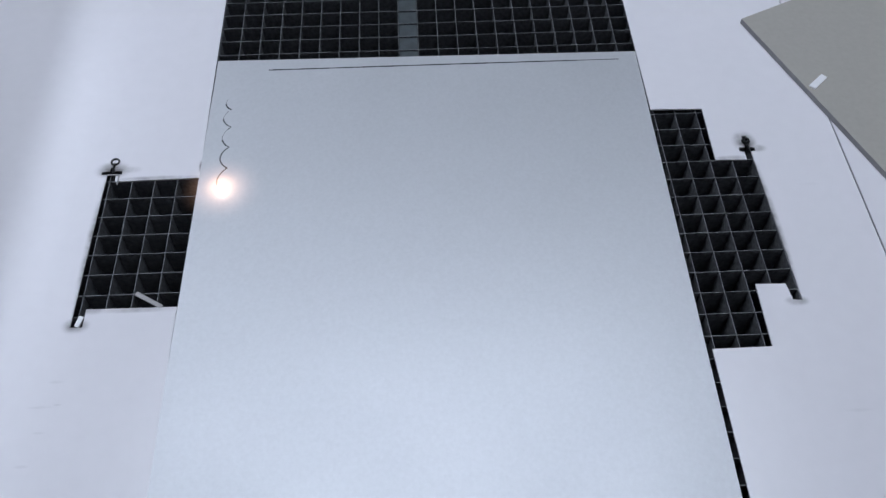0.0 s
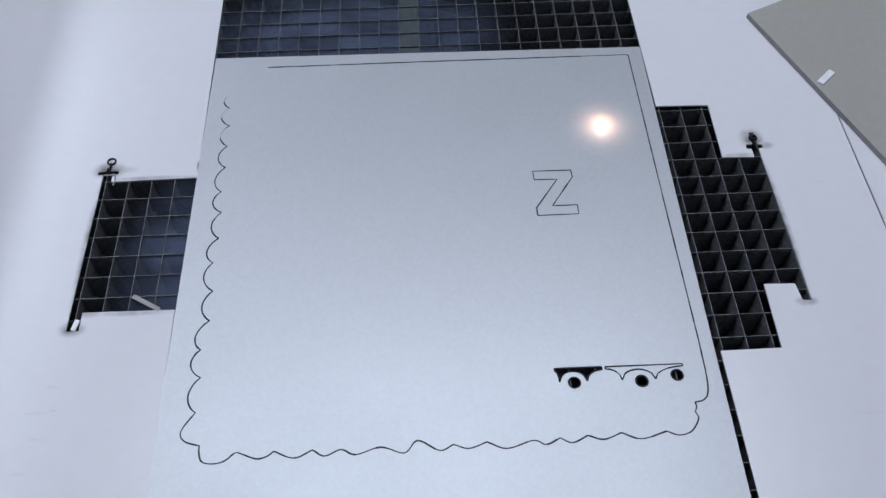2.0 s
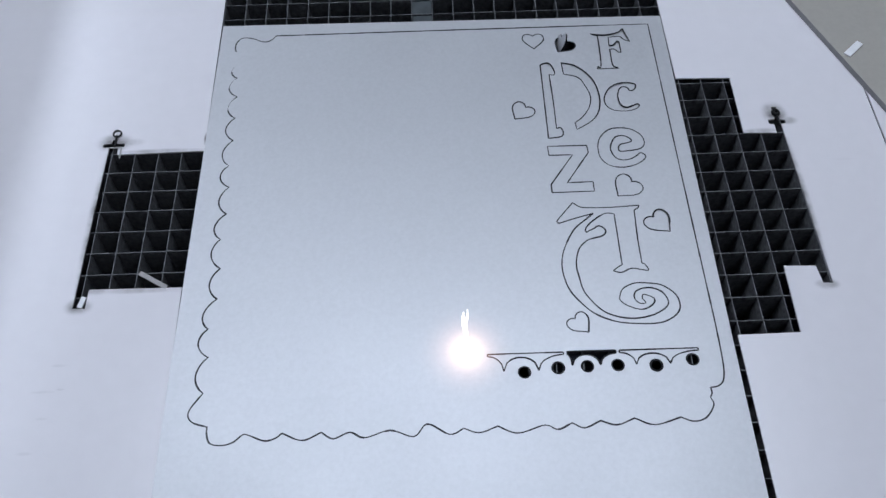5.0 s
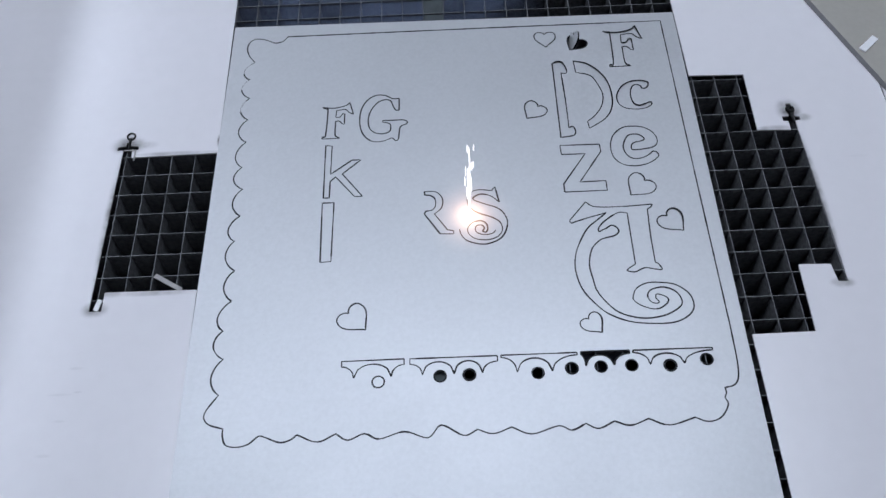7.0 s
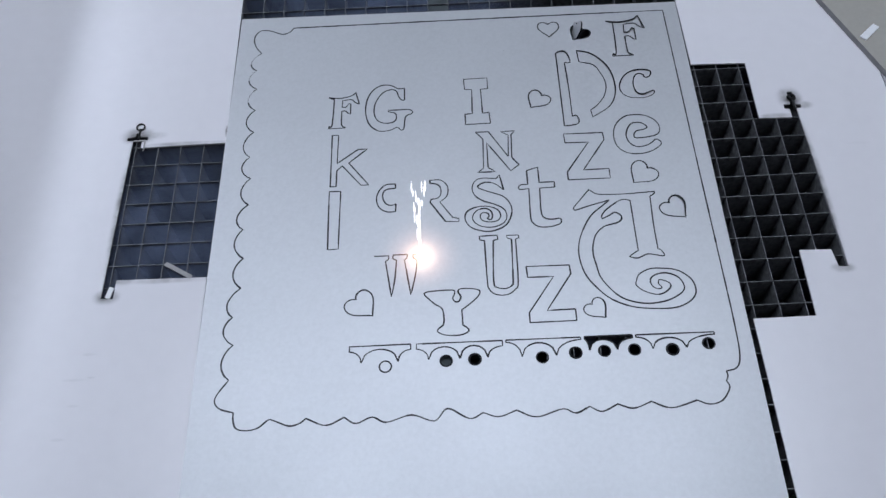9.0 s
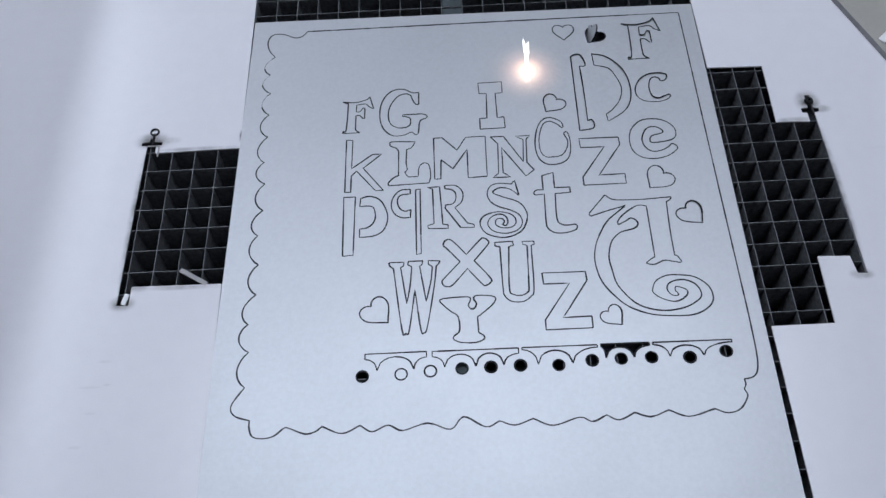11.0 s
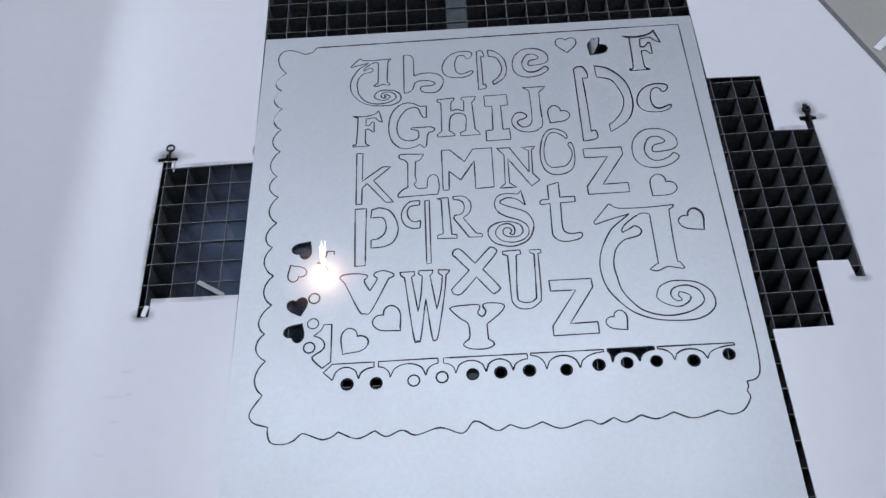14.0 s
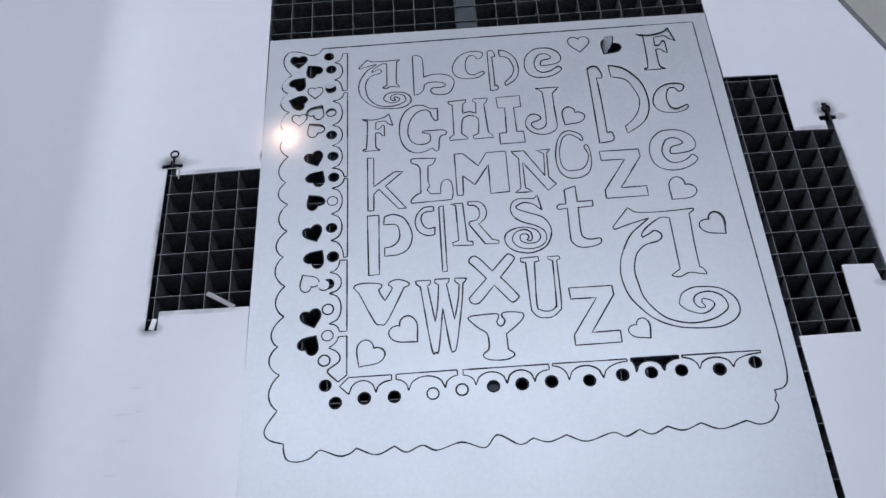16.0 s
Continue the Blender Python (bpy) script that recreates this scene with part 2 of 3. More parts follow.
# ---- the grey board and offcuts ----
def grey_board():
    a = (211.3, 141.7)
    ux, uy = 0.345, -0.939
    wx, wy = 0.911, 0.413
    c = [a, (a[0] + ux * 320, a[1] + uy * 320), (a[0] + ux * 320 + wx * 260, a[1] + uy * 320 + wy * 260), (a[0] + wx * 260, a[1] + wy * 260)]
    bm = plate([c], BOARD + 0.05, BOARD + 3.6)
    for f in bm.faces:
        f.material_index = 0 if f.normal.z > 0.5 else 1
    tagged(part("grey_board", bm, [MAT_GREY, MAT_GREY_EDGE]), "loose grey board lying on the white cover", "board")


grey_board()


def offcut(name, a, b, width, z0, z1, mat, label):
    d = Vector((b[0] - a[0], b[1] - a[1])).normalized() * width / 2
    n = (-d.y, d.x)
    pts = [(a[0] + n[0], a[1] + n[1]), (a[0] - n[0], a[1] - n[1]), (b[0] - n[0] * 0.9, b[1] - n[1] * 0.9), (b[0] + n[0], b[1] + n[1])]
    tagged(part(name, plate([pts], z0, z1), mat), label, "offcut")


offcut("board_offcut", (238.2, 76.6), (248.6, 86.0), 4.2, BOARD + 3.65, BOARD + 4.6, MAT_CHIP, "small white offcut lying on the grey board")
offcut("metal_offcut", (-150.9, -50.9), (-136.5, -59.8), 2.4, 0.02, 1.0, MAT_STRIP, "narrow pale metal offcut lying on the grid")
offcut("white_tab", (-177.6, -69.4), (-176.2, -63.4), 2.6, 0.02, 0.8, MAT_CHIP, "small white tab in the foot of the scorched notch")

# ---- the drawing that the laser cuts: a small display alphabet, in hundredths of a letter's height; "!" marks a sharp corner ----
GLYPHS = {
    "A": "13,100! 18,96 26,95 41,95 58,96 61,96! 60,94 57,92! 56,68 56,47! 58,46 60,42! 59,41 54,42 48,43 41,40 36,41 36,42 40,45 42,46! 42,67 42,89! 37,90 32,88 24,82 20,77 20,74 22,75 26,77 29,79 32,78 34,75 33,72 30,70 26,69 20,67 14,61 11,53 10,45 11,37 13,26 19,16 26,9 36,5 46,4 57,6 65,10 69,14 69,19 66,24 60,27 54,27 49,25 47,22 47,19 49,16 52,15 54,16 52,19! 53,22 57,21 60,19 60,16 57,13 53,11 48,11 41,14 37,18 37,21 40,27 48,31 57,31 67,29 75,22 77,14 75,8 69,3 60,0 46,0 32,2 19,8 10,17 3,28 0,42 1,54 5,65 12,77 21,85 27,90! 13,86 1,82! 0,84 3,88",
    "b": "0,99! 8,100 16,95 19,85 20,44! 31,49 51,50 68,44 76,31 73,15 65,3 54,0 37,3 32,11 36,17 53,18 60,23 50,30 30,31 21,26! 18,13 11,5 1,2!",
    "D": "22,100! 35,96 47,84 54,69 56,49 53,33 45,21 29,10! 28,19! 36,26 44,38 47,53 43,68 37,79 23,84! | 0,97! 5,100 10,99 13,92 14,85 12,83 8,84! 9,48 9,12! 13,13 15,8 14,3 9,1 0,0! 0,47",
    "C": "88,82 87,94 65,100 37,95 14,77 0,46 3,20 21,4 53,0 77,6 89,17 86,24 73,19 56,13 41,23 37,52 44,77 55,85 67,81 70,72 80,72",
    "e": "53,100 29,97 8,77 0,49 4,21 21,4 47,0 73,7 91,21 91,30 83,35 75,28 61,20 43,18 30,28 25,47 31,66 41,78 57,79 68,71 69,65 61,61 48,58 42,51 42,41 55,40 80,44 92,52 95,67 88,84 72,96",
    "F": "0,88! 26,85 50,91 59,100! 68,66! 58,72 50,80 31,78! 30,59! 38,59 45,69! 49,67! 49,39! 45,40! 38,48 30,48! 30,16 32,7 40,1! 3,0! 4,6 10,10 12,79 8,83",
    "G": "66,92! 66,66! 61,66 56,74 52,86 43,90 29,84 17,64 14,42 19,24 32,16 45,17 51,22 52,30 50,37 38,41! 39,44! 55,44 73,44 80,39 77,34 71,32 67,25 65,4 60,0 54,6 40,0 22,0 7,14 0,37 1,66 10,88 25,100 41,100 55,92",
    "H": "1,97! 37,99! 35,92! 30,87 29,65! 42,68 55,63! 56,90! 50,94! 51,100! 80,100! 78,92! 72,85! 76,15! 84,6! 86,1! 47,0! 46,8! 57,13! 59,43 56,53 46,58 36,57 27,47 24,15! 35,5! 35,1! 1,0! 0,6! 9,14! 9,87! 2,91!",
    "I": "0,99! 40,100! 40,76! 28,75! 29,23! 40,24! 41,1! 0,0! 0,22! 12,23! 13,75! 1,76!",
    "J": "23,100! 63,100! 51,87! 51,52 52,20 47,7 31,0 12,4 1,16 0,30 7,42 18,44 26,36 21,30 12,27 9,21 17,12 28,14 34,24 35,53 34,91! 30,95!",
    "k": "0,100! 10,99! 10,44! 42,70! 56,70! 28,44! 60,1! 48,1! 18,39! 10,30! 10,0! 1,0!",
    "L": "1,96! 7,100 49,98! 42,85 33,81! 32,50 34,35 30,28 36,18! 54,18! 56,39 64,48 74,43 77,19 74,3! 0,0! 0,7 9,17 18,22! 18,49 18,77! 13,85 3,90",
    "M": "0,100! 17,100! 46,68! 64,99! 103,100! 103,2! 66,0! 66,69! 37,23! 14,46! 13,0! 1,0!",
    "N": "0,100! 26,100! 62,36! 65,90! 50,99! 79,100! 71,91! 69,33! 82,15! 65,1! 21,72! 21,11! 35,0! 1,0! 12,10! 14,82!",
    "O": "15,94 29,100 46,92 51,81 48,77 42,84 28,92 16,84 8,57 8,31 15,17 27,15 43,18 53,32 56,48 51,62 53,67 57,66 60,53 59,27 52,9 36,0 17,1 4,15 0,42 5,74",
    "p": "0,100! 17,100! 17,1! 2,0! | 25,97! 39,100 55,91 65,65 60,42 46,32 25,30! 25,44! 36,46 45,55 47,68 42,82 24,83!",
    "q": "25,100! 12,99 3,89 0,76 4,63 14,56 25,56! 26,68! 18,66 11,71 8,82 12,91 25,93! | 32,99! 38,100! 39,1! 33,0!",
    "R": "34,100! 56,99 69,83 67,61 53,47! 77,10! 89,7! 89,0! 63,1! 34,47! 36,54! 48,56 55,65 55,81 47,90 35,92! | 0,97! 24,98! 29,10! 39,8! 39,0! 1,1! 0,8! 12,12! 10,93!",
    "S": "54,100! 59,72! 46,84 32,87 22,82 22,77 36,70 58,60 68,44 68,28 60,11 45,2 29,0 9,7 0,21 2,34 14,42 31,44 47,38 52,27 47,18 34,16 24,20 22,27 25,32 32,32 35,27 32,22! 37,20 40,26 38,35 30,40 18,37 11,27 13,17 23,9 40,7 55,13 61,24 58,37 46,46 29,53 17,62 12,76 17,90 29,95 49,93!",
    "t": "13,95! 29,100! 29,74! 50,74! 50,65! 29,64! 28,24 33,14 42,12 52,13 54,9 51,4 37,0 23,1 15,8 13,19 14,64! 2,63 0,67 4,71 13,71!",
    "Z": "1,100! 70,100! 71,84! 28,20! 72,21! 72,1! 0,0! 0,17! 43,80! 2,80!",
    "V": "0,87 7,94 32,96 55,92 58,86 52,76 64,53! 79,80 72,89 77,97 94,100 113,92 113,85 104,81! 68,6 54,0 42,8 10,75! 3,82",
    "W": "0,99! 19,99! 19,94! 15,91! 23,40! 27,65 29,92! 24,95! 25,100! 43,100! 42,95! 39,92! 47,42! 53,71 55,91! 50,95! 50,100! 65,99! 63,95! 60,92! 57,63 48,8 44,0 40,5 33,59! 26,4 22,0 17,6 6,90! 1,94!",
    "X": "5,85 4,91 9,98 20,97 46,66! 72,96 79,100 87,94 86,85 60,52! 88,15 88,6 80,0 73,3 47,36! 22,6 13,0 4,2 0,10 4,17 34,51! 10,80",
    "U": "0,99! 26,100! 27,93! 20,91! 17,23 22,12 34,10 43,15 45,25 47,92! 41,94! 40,99! 57,99! 58,94! 53,92! 52,21 47,8 35,0 19,1 10,10 8,23 7,91! 0,93!",
    "Y": "0,88 0,94 14,97 54,98 58,90 54,80 59,72 66,73 70,83 65,93 69,100 90,100 106,96 107,88 98,76 78,59 71,54! 72,21! 82,13 81,6 65,0 39,1 25,7 24,14 34,22! 36,33 33,57 18,69",
}


def glyph_paths(name):
    return [[(float(q.rstrip("!").split(",")[0]), float(q.rstrip("!").split(",")[1]), q.endswith("!")) for q in s.split()] for s in GLYPHS[name].split(" | ")]


def rounded(pts, closed=True, steps=5):
    """A line through the points that bends smoothly, but at sharp corners and along straight runs."""
    n, out = len(pts), []
    for i in range(n if closed else n - 1):
        a, b = Vector(pts[i][:2]), Vector(pts[(i + 1) % n][:2])
        if pts[i][2] and pts[(i + 1) % n][2]:
            out.append(a)
            continue
        ta = (b - a) if pts[i][2] or (not closed and i == 0) else (b - Vector(pts[i - 1][:2])) / 2
        last = pts[(i + 1) % n][2] or (not closed and i == n - 2)
        tb = (b - a) if last else (Vector(pts[(i + 2) % n][:2]) - a) / 2
        for k in range(steps):
            s = k / steps
            out.append(a * (2 * s ** 3 - 3 * s * s + 1) + ta * (s ** 3 - 2 * s * s + s) + b * (3 * s * s - 2 * s ** 3) + tb * (s ** 3 - s * s))
    if not closed:
        out.append(Vector(pts[-1][:2]))
    return out


def letter(name, x, foot, height, wide=1.0):
    """A letter's outlines on the sheet; x and foot from its back corner, to the right and towards the viewer."""
    k = height / 100
    return [[Vector((x + p.x * k * wide, -foot + p.y * k)) for p in rounded(s)] for s in glyph_paths(name)]


def heart(x, y, size, turn):
    """A heart from its tip at x, y to its notch at that distance and heading."""
    half = []
    for a, b, c, d in (((0, 1), (-0.1, 1.24), (-0.62, 1.30), (-0.62, 0.84)), ((-0.62, 0.84), (-0.62, 0.5), (-0.22, 0.28), (0, 0))):
        a, b, c, d = (Vector(q) for q in (a, b, c, d))
        half += [a * (1 - s) ** 3 + b * 3 * s * (1 - s) ** 2 + c * 3 * s * s * (1 - s) + d * s ** 3 for s in (k / 9 for k in range(9))]
    pts = half + [Vector((0, 0))] + [Vector((-p.x, p.y)) for p in reversed(half[1:])]
    ca, sa = math.cos(radians(turn - 90)), math.sin(radians(turn - 90))
    return [Vector((x + size * (p.x * ca - p.y * sa), -y + size * (p.x * sa + p.y * ca))) for p in pts]


def ring(x, y, r=2.85):
    return [Vector((x + r * math.cos(a), -y + r * math.sin(a))) for a in (k * math.pi / 10 for k in range(20))]


def arches(start, end, bar0, bar1, cusps, deep, edge=2.8, crest=2.0):
    """One field of the lace edging: a straight bar, and below it arches that meet in sharp cusps. Gives pairs (along, across)."""
    top = lambda s: bar0 + (bar1 - bar0) * (s - start) / (end - start)
    pts = [(start, top(start)), (end, top(end))]
    marks = [start] + list(cusps) + [end]
    for i in range(len(marks) - 1, 0, -1):
        b, a = marks[i], marks[i - 1]
        for k in range(11):
            s = k / 10
            x = b + (a - b) * s
            if i == len(marks) - 1:      # half an arch from the bar's end down to the last cusp
                h = edge + (deep - edge) * (1 - math.sqrt(max(0, 1 - s * s)))
            elif i == 1:                 # and up again to the bar's start
                h = edge + (deep - edge) * (1 - math.sqrt(max(0, 1 - (1 - s) ** 2)))
            else:
                h = deep - (deep - crest) * math.sqrt(max(0, 1 - (2 * s - 1) ** 2))
            pts.append((x, top(x) + h))
    # the beam runs back along the bar first, then under it
    return [pts[1], pts[0]] + pts[:1:-1]


def lace_row(*a, **k):
    return [Vector((u, -v)) for u, v in arches(*a, **k)]


def lace_column(*a, **k):
    return [Vector((u, -v)) for v, u in arches(*a, **k)]


def scallops(cusps, out, side):
    """Bulging bows from cusp to cusp; side gives the way they bulge."""
    pts = []
    for (ax, ay), (bx, by) in zip(cusps, cusps[1:]):
        for k in range(10):
            s = k / 10
            h = out * math.sin(math.pi * s) ** 0.75
            pts.append(Vector((ax + (bx - ax) * s + side[0] * h, -(ay + (by - ay) * s + side[1] * h))))
    return pts


def border():
    """The scalloped outer line, from the back edge round by the viewer's side to the right."""
    line = rounded([(252.3, -6.8, True), (140, -7.9, True), (32, -9.3, True), (29.2, -13, False), (24.7, -14.1, False), (18.9, -11.3, False), (13.1, -10.4, False), (9.8, -12.8, False), (8.6, -18, False), (10.4, -24.2, False), (14, -29.3, True)], False)
    line += scallops([(14, 29.3), (12.2, 42.9), (13.6, 57.1), (14.0, 73), (14.6, 89), (14.1, 106.4), (15.8, 120.8), (16.2, 137.9), (14.9, 153.5), (16.8, 170.9), (17.2, 188.2), (14.7, 204.4), (16.5, 219.3), (16.3, 237.2)], 4.6, (-1, 0.12))
    line += rounded([(16.3, -237.2, True), (10.9, -246, False), (13, -251, False), (20.2, -253.5, True), (20.3, -256.7, False), (22.1, -261, False), (27, -262.2, False), (32.3, -261, False), (36.5, -257.5, False), (39.5, -258, False), (46.2, -260.6, False), (51, -259.6, False), (53.9, -257.3, True)], False)
    line += rounded([(53.9, -257.3, True), (63.1, -260.9, False), (71.4, -257.4, True), (76.9, -260.5, False), (84.2, -257.7, False), (90.8, -260.4, False), (102.2, -257.3, False), (112.7, -260.5, False), (118.8, -254.8, False), (128.6, -259.9, False), (135, -257.3, True),
                     (141.9, -259.5, False), (150.2, -256.7, True), (159.1, -260.2, False), (171.2, -256.8, False), (177, -259, False), (183.5, -256.1, True), (189, -258.6, False), (196.3, -255.4, True), (203.4, -257.6, False), (211.7, -254.7, True), (220.5, -258, False), (232.5, -254.8, False)], False)
    line += rounded([(232.5, -254.8, False), (238, -256.9, False), (244, -255.2, False), (248.3, -249.4, False), (247.5, -245.8, True), (248.6, -243.5, False), (248.4, -241.1, True), (252.8, -240, False), (255.4, -236.5, False), (256.6, -228, False), (256.9, -210, True), (256.1, -127, True), (255.3, -6.9, True), (252.2, -6.85, True)], False)
    return line


LOOSE = "fallen"      # a piece that drops out of its hole
SAGS = "sagging"      # a piece that hangs a little low in its hole, or askew
HELD = "held"
# what is cut when: kind, label, outline, first and last second, fate of the piece, closed or not, when it gives way, how it hangs
CUTS = []


def begun_at(outline, share, back):
    """The same closed outline, begun at a share of its length, and run backwards if asked."""
    pts = list(outline)
    if share % 1.0 > 1e-6:
        ends = pts[1:] + pts[:1]
        goal = share % 1.0 * sum((q - p).length for p, q in zip(pts, ends))
        for i, (p, q) in enumerate(zip(pts, ends)):
            step = (q - p).length
            if goal <= step:
                first = p.lerp(q, goal / max(step, 1e-6))
                rest = [r for r in pts[i + 1:] + pts[:i + 1] if (r - first).length > 0.02]
                pts = [first] + rest
                break
            goal -= step
    return [pts[0]] + pts[:0:-1] if back else pts


def cut(kind, label, outline, t0, t1, fate=HELD, closed=True, start=0.0, back=False, drop=None, hang=None):
    if closed:
        outline = begun_at(outline, start, back)
    CUTS.append((kind, label, outline, t0, t1, fate, closed, t1 if drop is None else drop, hang))


def cut_letter(name, x, foot, height, t0, t1, wide=1.0, times=None, starts=(0.0, 0.0), back=False, hang=None):
    paths = letter(name, x, foot, height, wide)
    if name == "Z":
        paths = [paths[0][5:] + paths[0][:5]]
    if name == "D":
        paths[0].reverse()
    for i, path in enumerate(paths):
        a, b = (times[i] if times else (t0 + (t1 - t0) * i / len(paths), t0 + (t1 - t0) * (i + 1) / len(paths)))
        cut("letter_cut", f"outline of the letter {name} cut through the sheet", path, a, b, SAGS if hang else HELD, True, starts[i], back, None, hang)


def cut_heart(x, y, size, turn, t0, t1, fate=HELD, start=0.0, hang=None):
    cut("heart_cut", "heart-shaped outline cut through the sheet", heart(x, y, size, turn), t0, t1, SAGS if hang else fate, start=start, hang=hang)


def cut_dot(x, y, t, fate=LOOSE, span=0.03, drop=None):
    cut("dot_cut", "small round outline cut through the sheet", ring(x, y), t - span, t, fate, drop=drop)


def cut_lace(path, t0, t1, fate=HELD, start=0.0, back=False):
    cut("lace_cut", "lace edging outline cut through the sheet", path, t0, t1, fate, start=start, back=back)


cut("border_cut", "scalloped border line cut through the sheet", border(), -0.686, 1.322, HELD, False)
cut_lace(lace_row(209.2, 246.3, 221.2, 221.0, [216.4, 232.3], 7.4, edge=1.2), 1.336, 1.515)
cut_dot(225.5, 229.3, 1.535, span=0.015), cut_dot(242.8, 226.8, 1.555, span=0.015)
cut_lace(lace_row(184.7, 207.5, 221.1, 221.1, [186.6, 199.8], 7.2, edge=1.6), 1.56, 1.62, LOOSE)
cut_dot(193.5, 228.9, 1.66)
cut_letter("Z", 186.3, 129.6, 31.0, 1.695, 1.97, starts=[0.46])
cut_letter("C", 221.8, 74.8, 21.3, 1.986, 2.13, starts=[0.85], back=True, hang=(-0.6, 0.6, -0.6))
cut_letter("e", 213.9, 114.0, 27.1, 2.135, 2.45, starts=[0.92], back=True)
cut_heart(220.5, 132.9, 12.3, 47, 2.455, 2.515, start=0.3)
cut_letter("A", 187.1, 207.5, 71.2, 2.52, 3.46, starts=[0.04])
cut_heart(196.2, 211.4, 9.2, 128, 3.465, 3.55, start=0.5)
cut_heart(244.2, 155.7, 11.6, 128, 3.57, 3.64, hang=(-0.6, 2.0, 3.0))
cut_dot(207.7, 228.7, 3.66)
cut_letter("F", 219.9, 42.5, 32.4, 3.68, 3.96, 1.02, hang=(-0.75, -0.2, -0.3))
cut_letter("D", 187.75, 93.0, 56.2, 0, 0, 1.0, [(3.99, 4.15), (4.272, 4.525)], [0.3, 0.1], hang=(-0.5, -0.3, 0.5))
cut_heart(199.0, 28.1, 10.0, 52, 4.17, 4.245, LOOSE)
cut_heart(185.3, 25.2, 10.2, 90, 4.535, 4.585)
cut_heart(170.2, 78.8, 10.7, 52, 4.59, 4.64, start=0.5, hang=(-0.3, 0.6, -2.0))
cut_lace(lace_row(147.4, 183.0, 221.6, 221.4, [154.6, 170.9], 8.8, edge=1.2), 4.67, 4.9)
cut_dot(179.9, 229.3, 4.92), cut_dot(164.1, 231.1, 4.96)
cut_lace(lace_row(104.7, 145.7, 222.0, 221.7, [110.5, 125.3, 138.5], 8.3), 4.98, 5.25)
cut_dot(132.3, 230.9, 5.28), cut_dot(118.7, 231.2, 5.32)
cut_lace(lace_row(72.7, 102.0, 222.3, 221.9, [78.5, 96.0], 8.6), 5.34, 5.52)
cut_dot(90.0, 233.1, 5.55, HELD)
cut_heart(83.5, 206.1, 12.4, 133, 5.58, 5.64)
cut_letter("F", 55.8, 88.6, 25.9, 5.65, 5.84)
cut_letter("G", 77.2, 91.4, 33.1, 5.86, 6.08)
cut_letter("k", 58.9, 128.3, 35.0, 6.1, 6.31)
R_BOWL, R_STEM = letter("R", 103.4, 153.3, 26.9)
P_STEM, P_BOWL = letter("p", 58.9, 167.7, 36.2)
Q_BOWL, Q_STEM = letter("q", 84.2, 168.2, 40.2)
cut("letter_cut", "stem of the letter p cut through the sheet", P_STEM, 6.33, 6.44)
cut("letter_cut", "bowl and leg of the letter R cut through the sheet", R_BOWL, 6.45, 6.58)
cut_letter("S", 130.67, 159.96, 35.44, 6.587, 7.035, starts=[0.5])
cut_letter("I", 133.1, 89.3, 33.8, 7.081, 7.27, starts=[0.94], back=True)
cut_letter("N", 138.4, 122.4, 27.4, 7.28, 7.605, starts=[0.2])
cut_letter("t", 159.6, 158.6, 38.1, 7.63, 7.855)
cut_letter("Z", 159.7, 212.8, 31.2, 7.87, 8.135)
cut_letter("U", 137.5, 197.1, 34.6, 8.15, 8.46, starts=[0.03])
cut_letter("Y", 109.2, 218.1, 25.1, 8.475, 8.672, starts=[0.705])
cut("letter_cut", "bowl of the letter q cut through the sheet", Q_BOWL, 8.675, 8.762)
cut_letter("W", 83.4, 212.1, 40.0, 8.767, 9.25)
cut("letter_cut", "stem of the letter q cut through the sheet", Q_STEM, 9.264, 9.42)
cut_letter("X", 110.1, 187.4, 27.5, 9.432, 9.688, starts=[0.32])
cut("letter_cut", "stem of the letter R cut through the sheet", R_STEM, 9.695, 9.87, start=0.68)
cut_letter("L", 82.6, 125.1, 29.4, 9.893, 10.07, starts=[0.9], back=True)
cut("letter_cut", "bowl of the letter p cut through the sheet", P_BOWL, 10.085, 10.34, back=True)
cut_dot(146.2, 230.6, 10.37), cut_dot(103.8, 232.0, 10.4, HELD), cut_dot(71.7, 233.6, 10.43)
cut_letter("M", 107.1, 121.9, 27.6, 10.45, 10.7)
cut_letter("O", 162.5, 115.1, 32.0, 10.72, 10.97)
cut_letter("J", 148.5, 84.5, 33.5, 10.99, 11.22, hang=(-0.25, 0.0, -1.2))
cut_letter("H", 105.1, 84.6, 28.8, 11.24, 11.54)
cut_letter("e", 151.6, 43.0, 23.0, 11.56, 11.77, hang=(-0.4, 1.0, 1.0))
cut_letter("D", 130.4, 50.6, 31.2, 11.79, 12.02, hang=(-0.35, 0.8, 0.0))
cut_letter("C", 109.3, 40.4, 21.2, 12.04, 12.2, 0.97)
cut_letter("b", 85.8, 51.0, 31.4, 12.213, 12.475)
cut_letter("A", 53.8, 59.0, 38.4, 12.48, 13.005, 1.03)
cut_letter("V", 52.0, 195.6, 24.6, 13.01, 13.204)
cut_heart(54.7, 217.6, 11.8, 53, 13.205, 13.27)
cut_lace([Vector((u, -v)) for u, v in arches(45.6, 70.5, 222.7, 222.4, [50.2, 63.0], 8.4)[2:] if u > 50] + [Vector((70.5, -222.4)), Vector((49.9, -222.6)), Vector((45.6, -226.9)), Vector((50.0, -231.0))], 13.275, 13.44, start=0.6, back=True)
cut_dot(57.5, 233.5, 13.465, span=0.02, drop=13.42)
cut_heart(33.6, 199.5, 8.6, -123, 13.475, 13.53, LOOSE, 0.55)
cut_heart(32.5, 195.2, 8.4, 107, 13.535, 13.57, LOOSE)
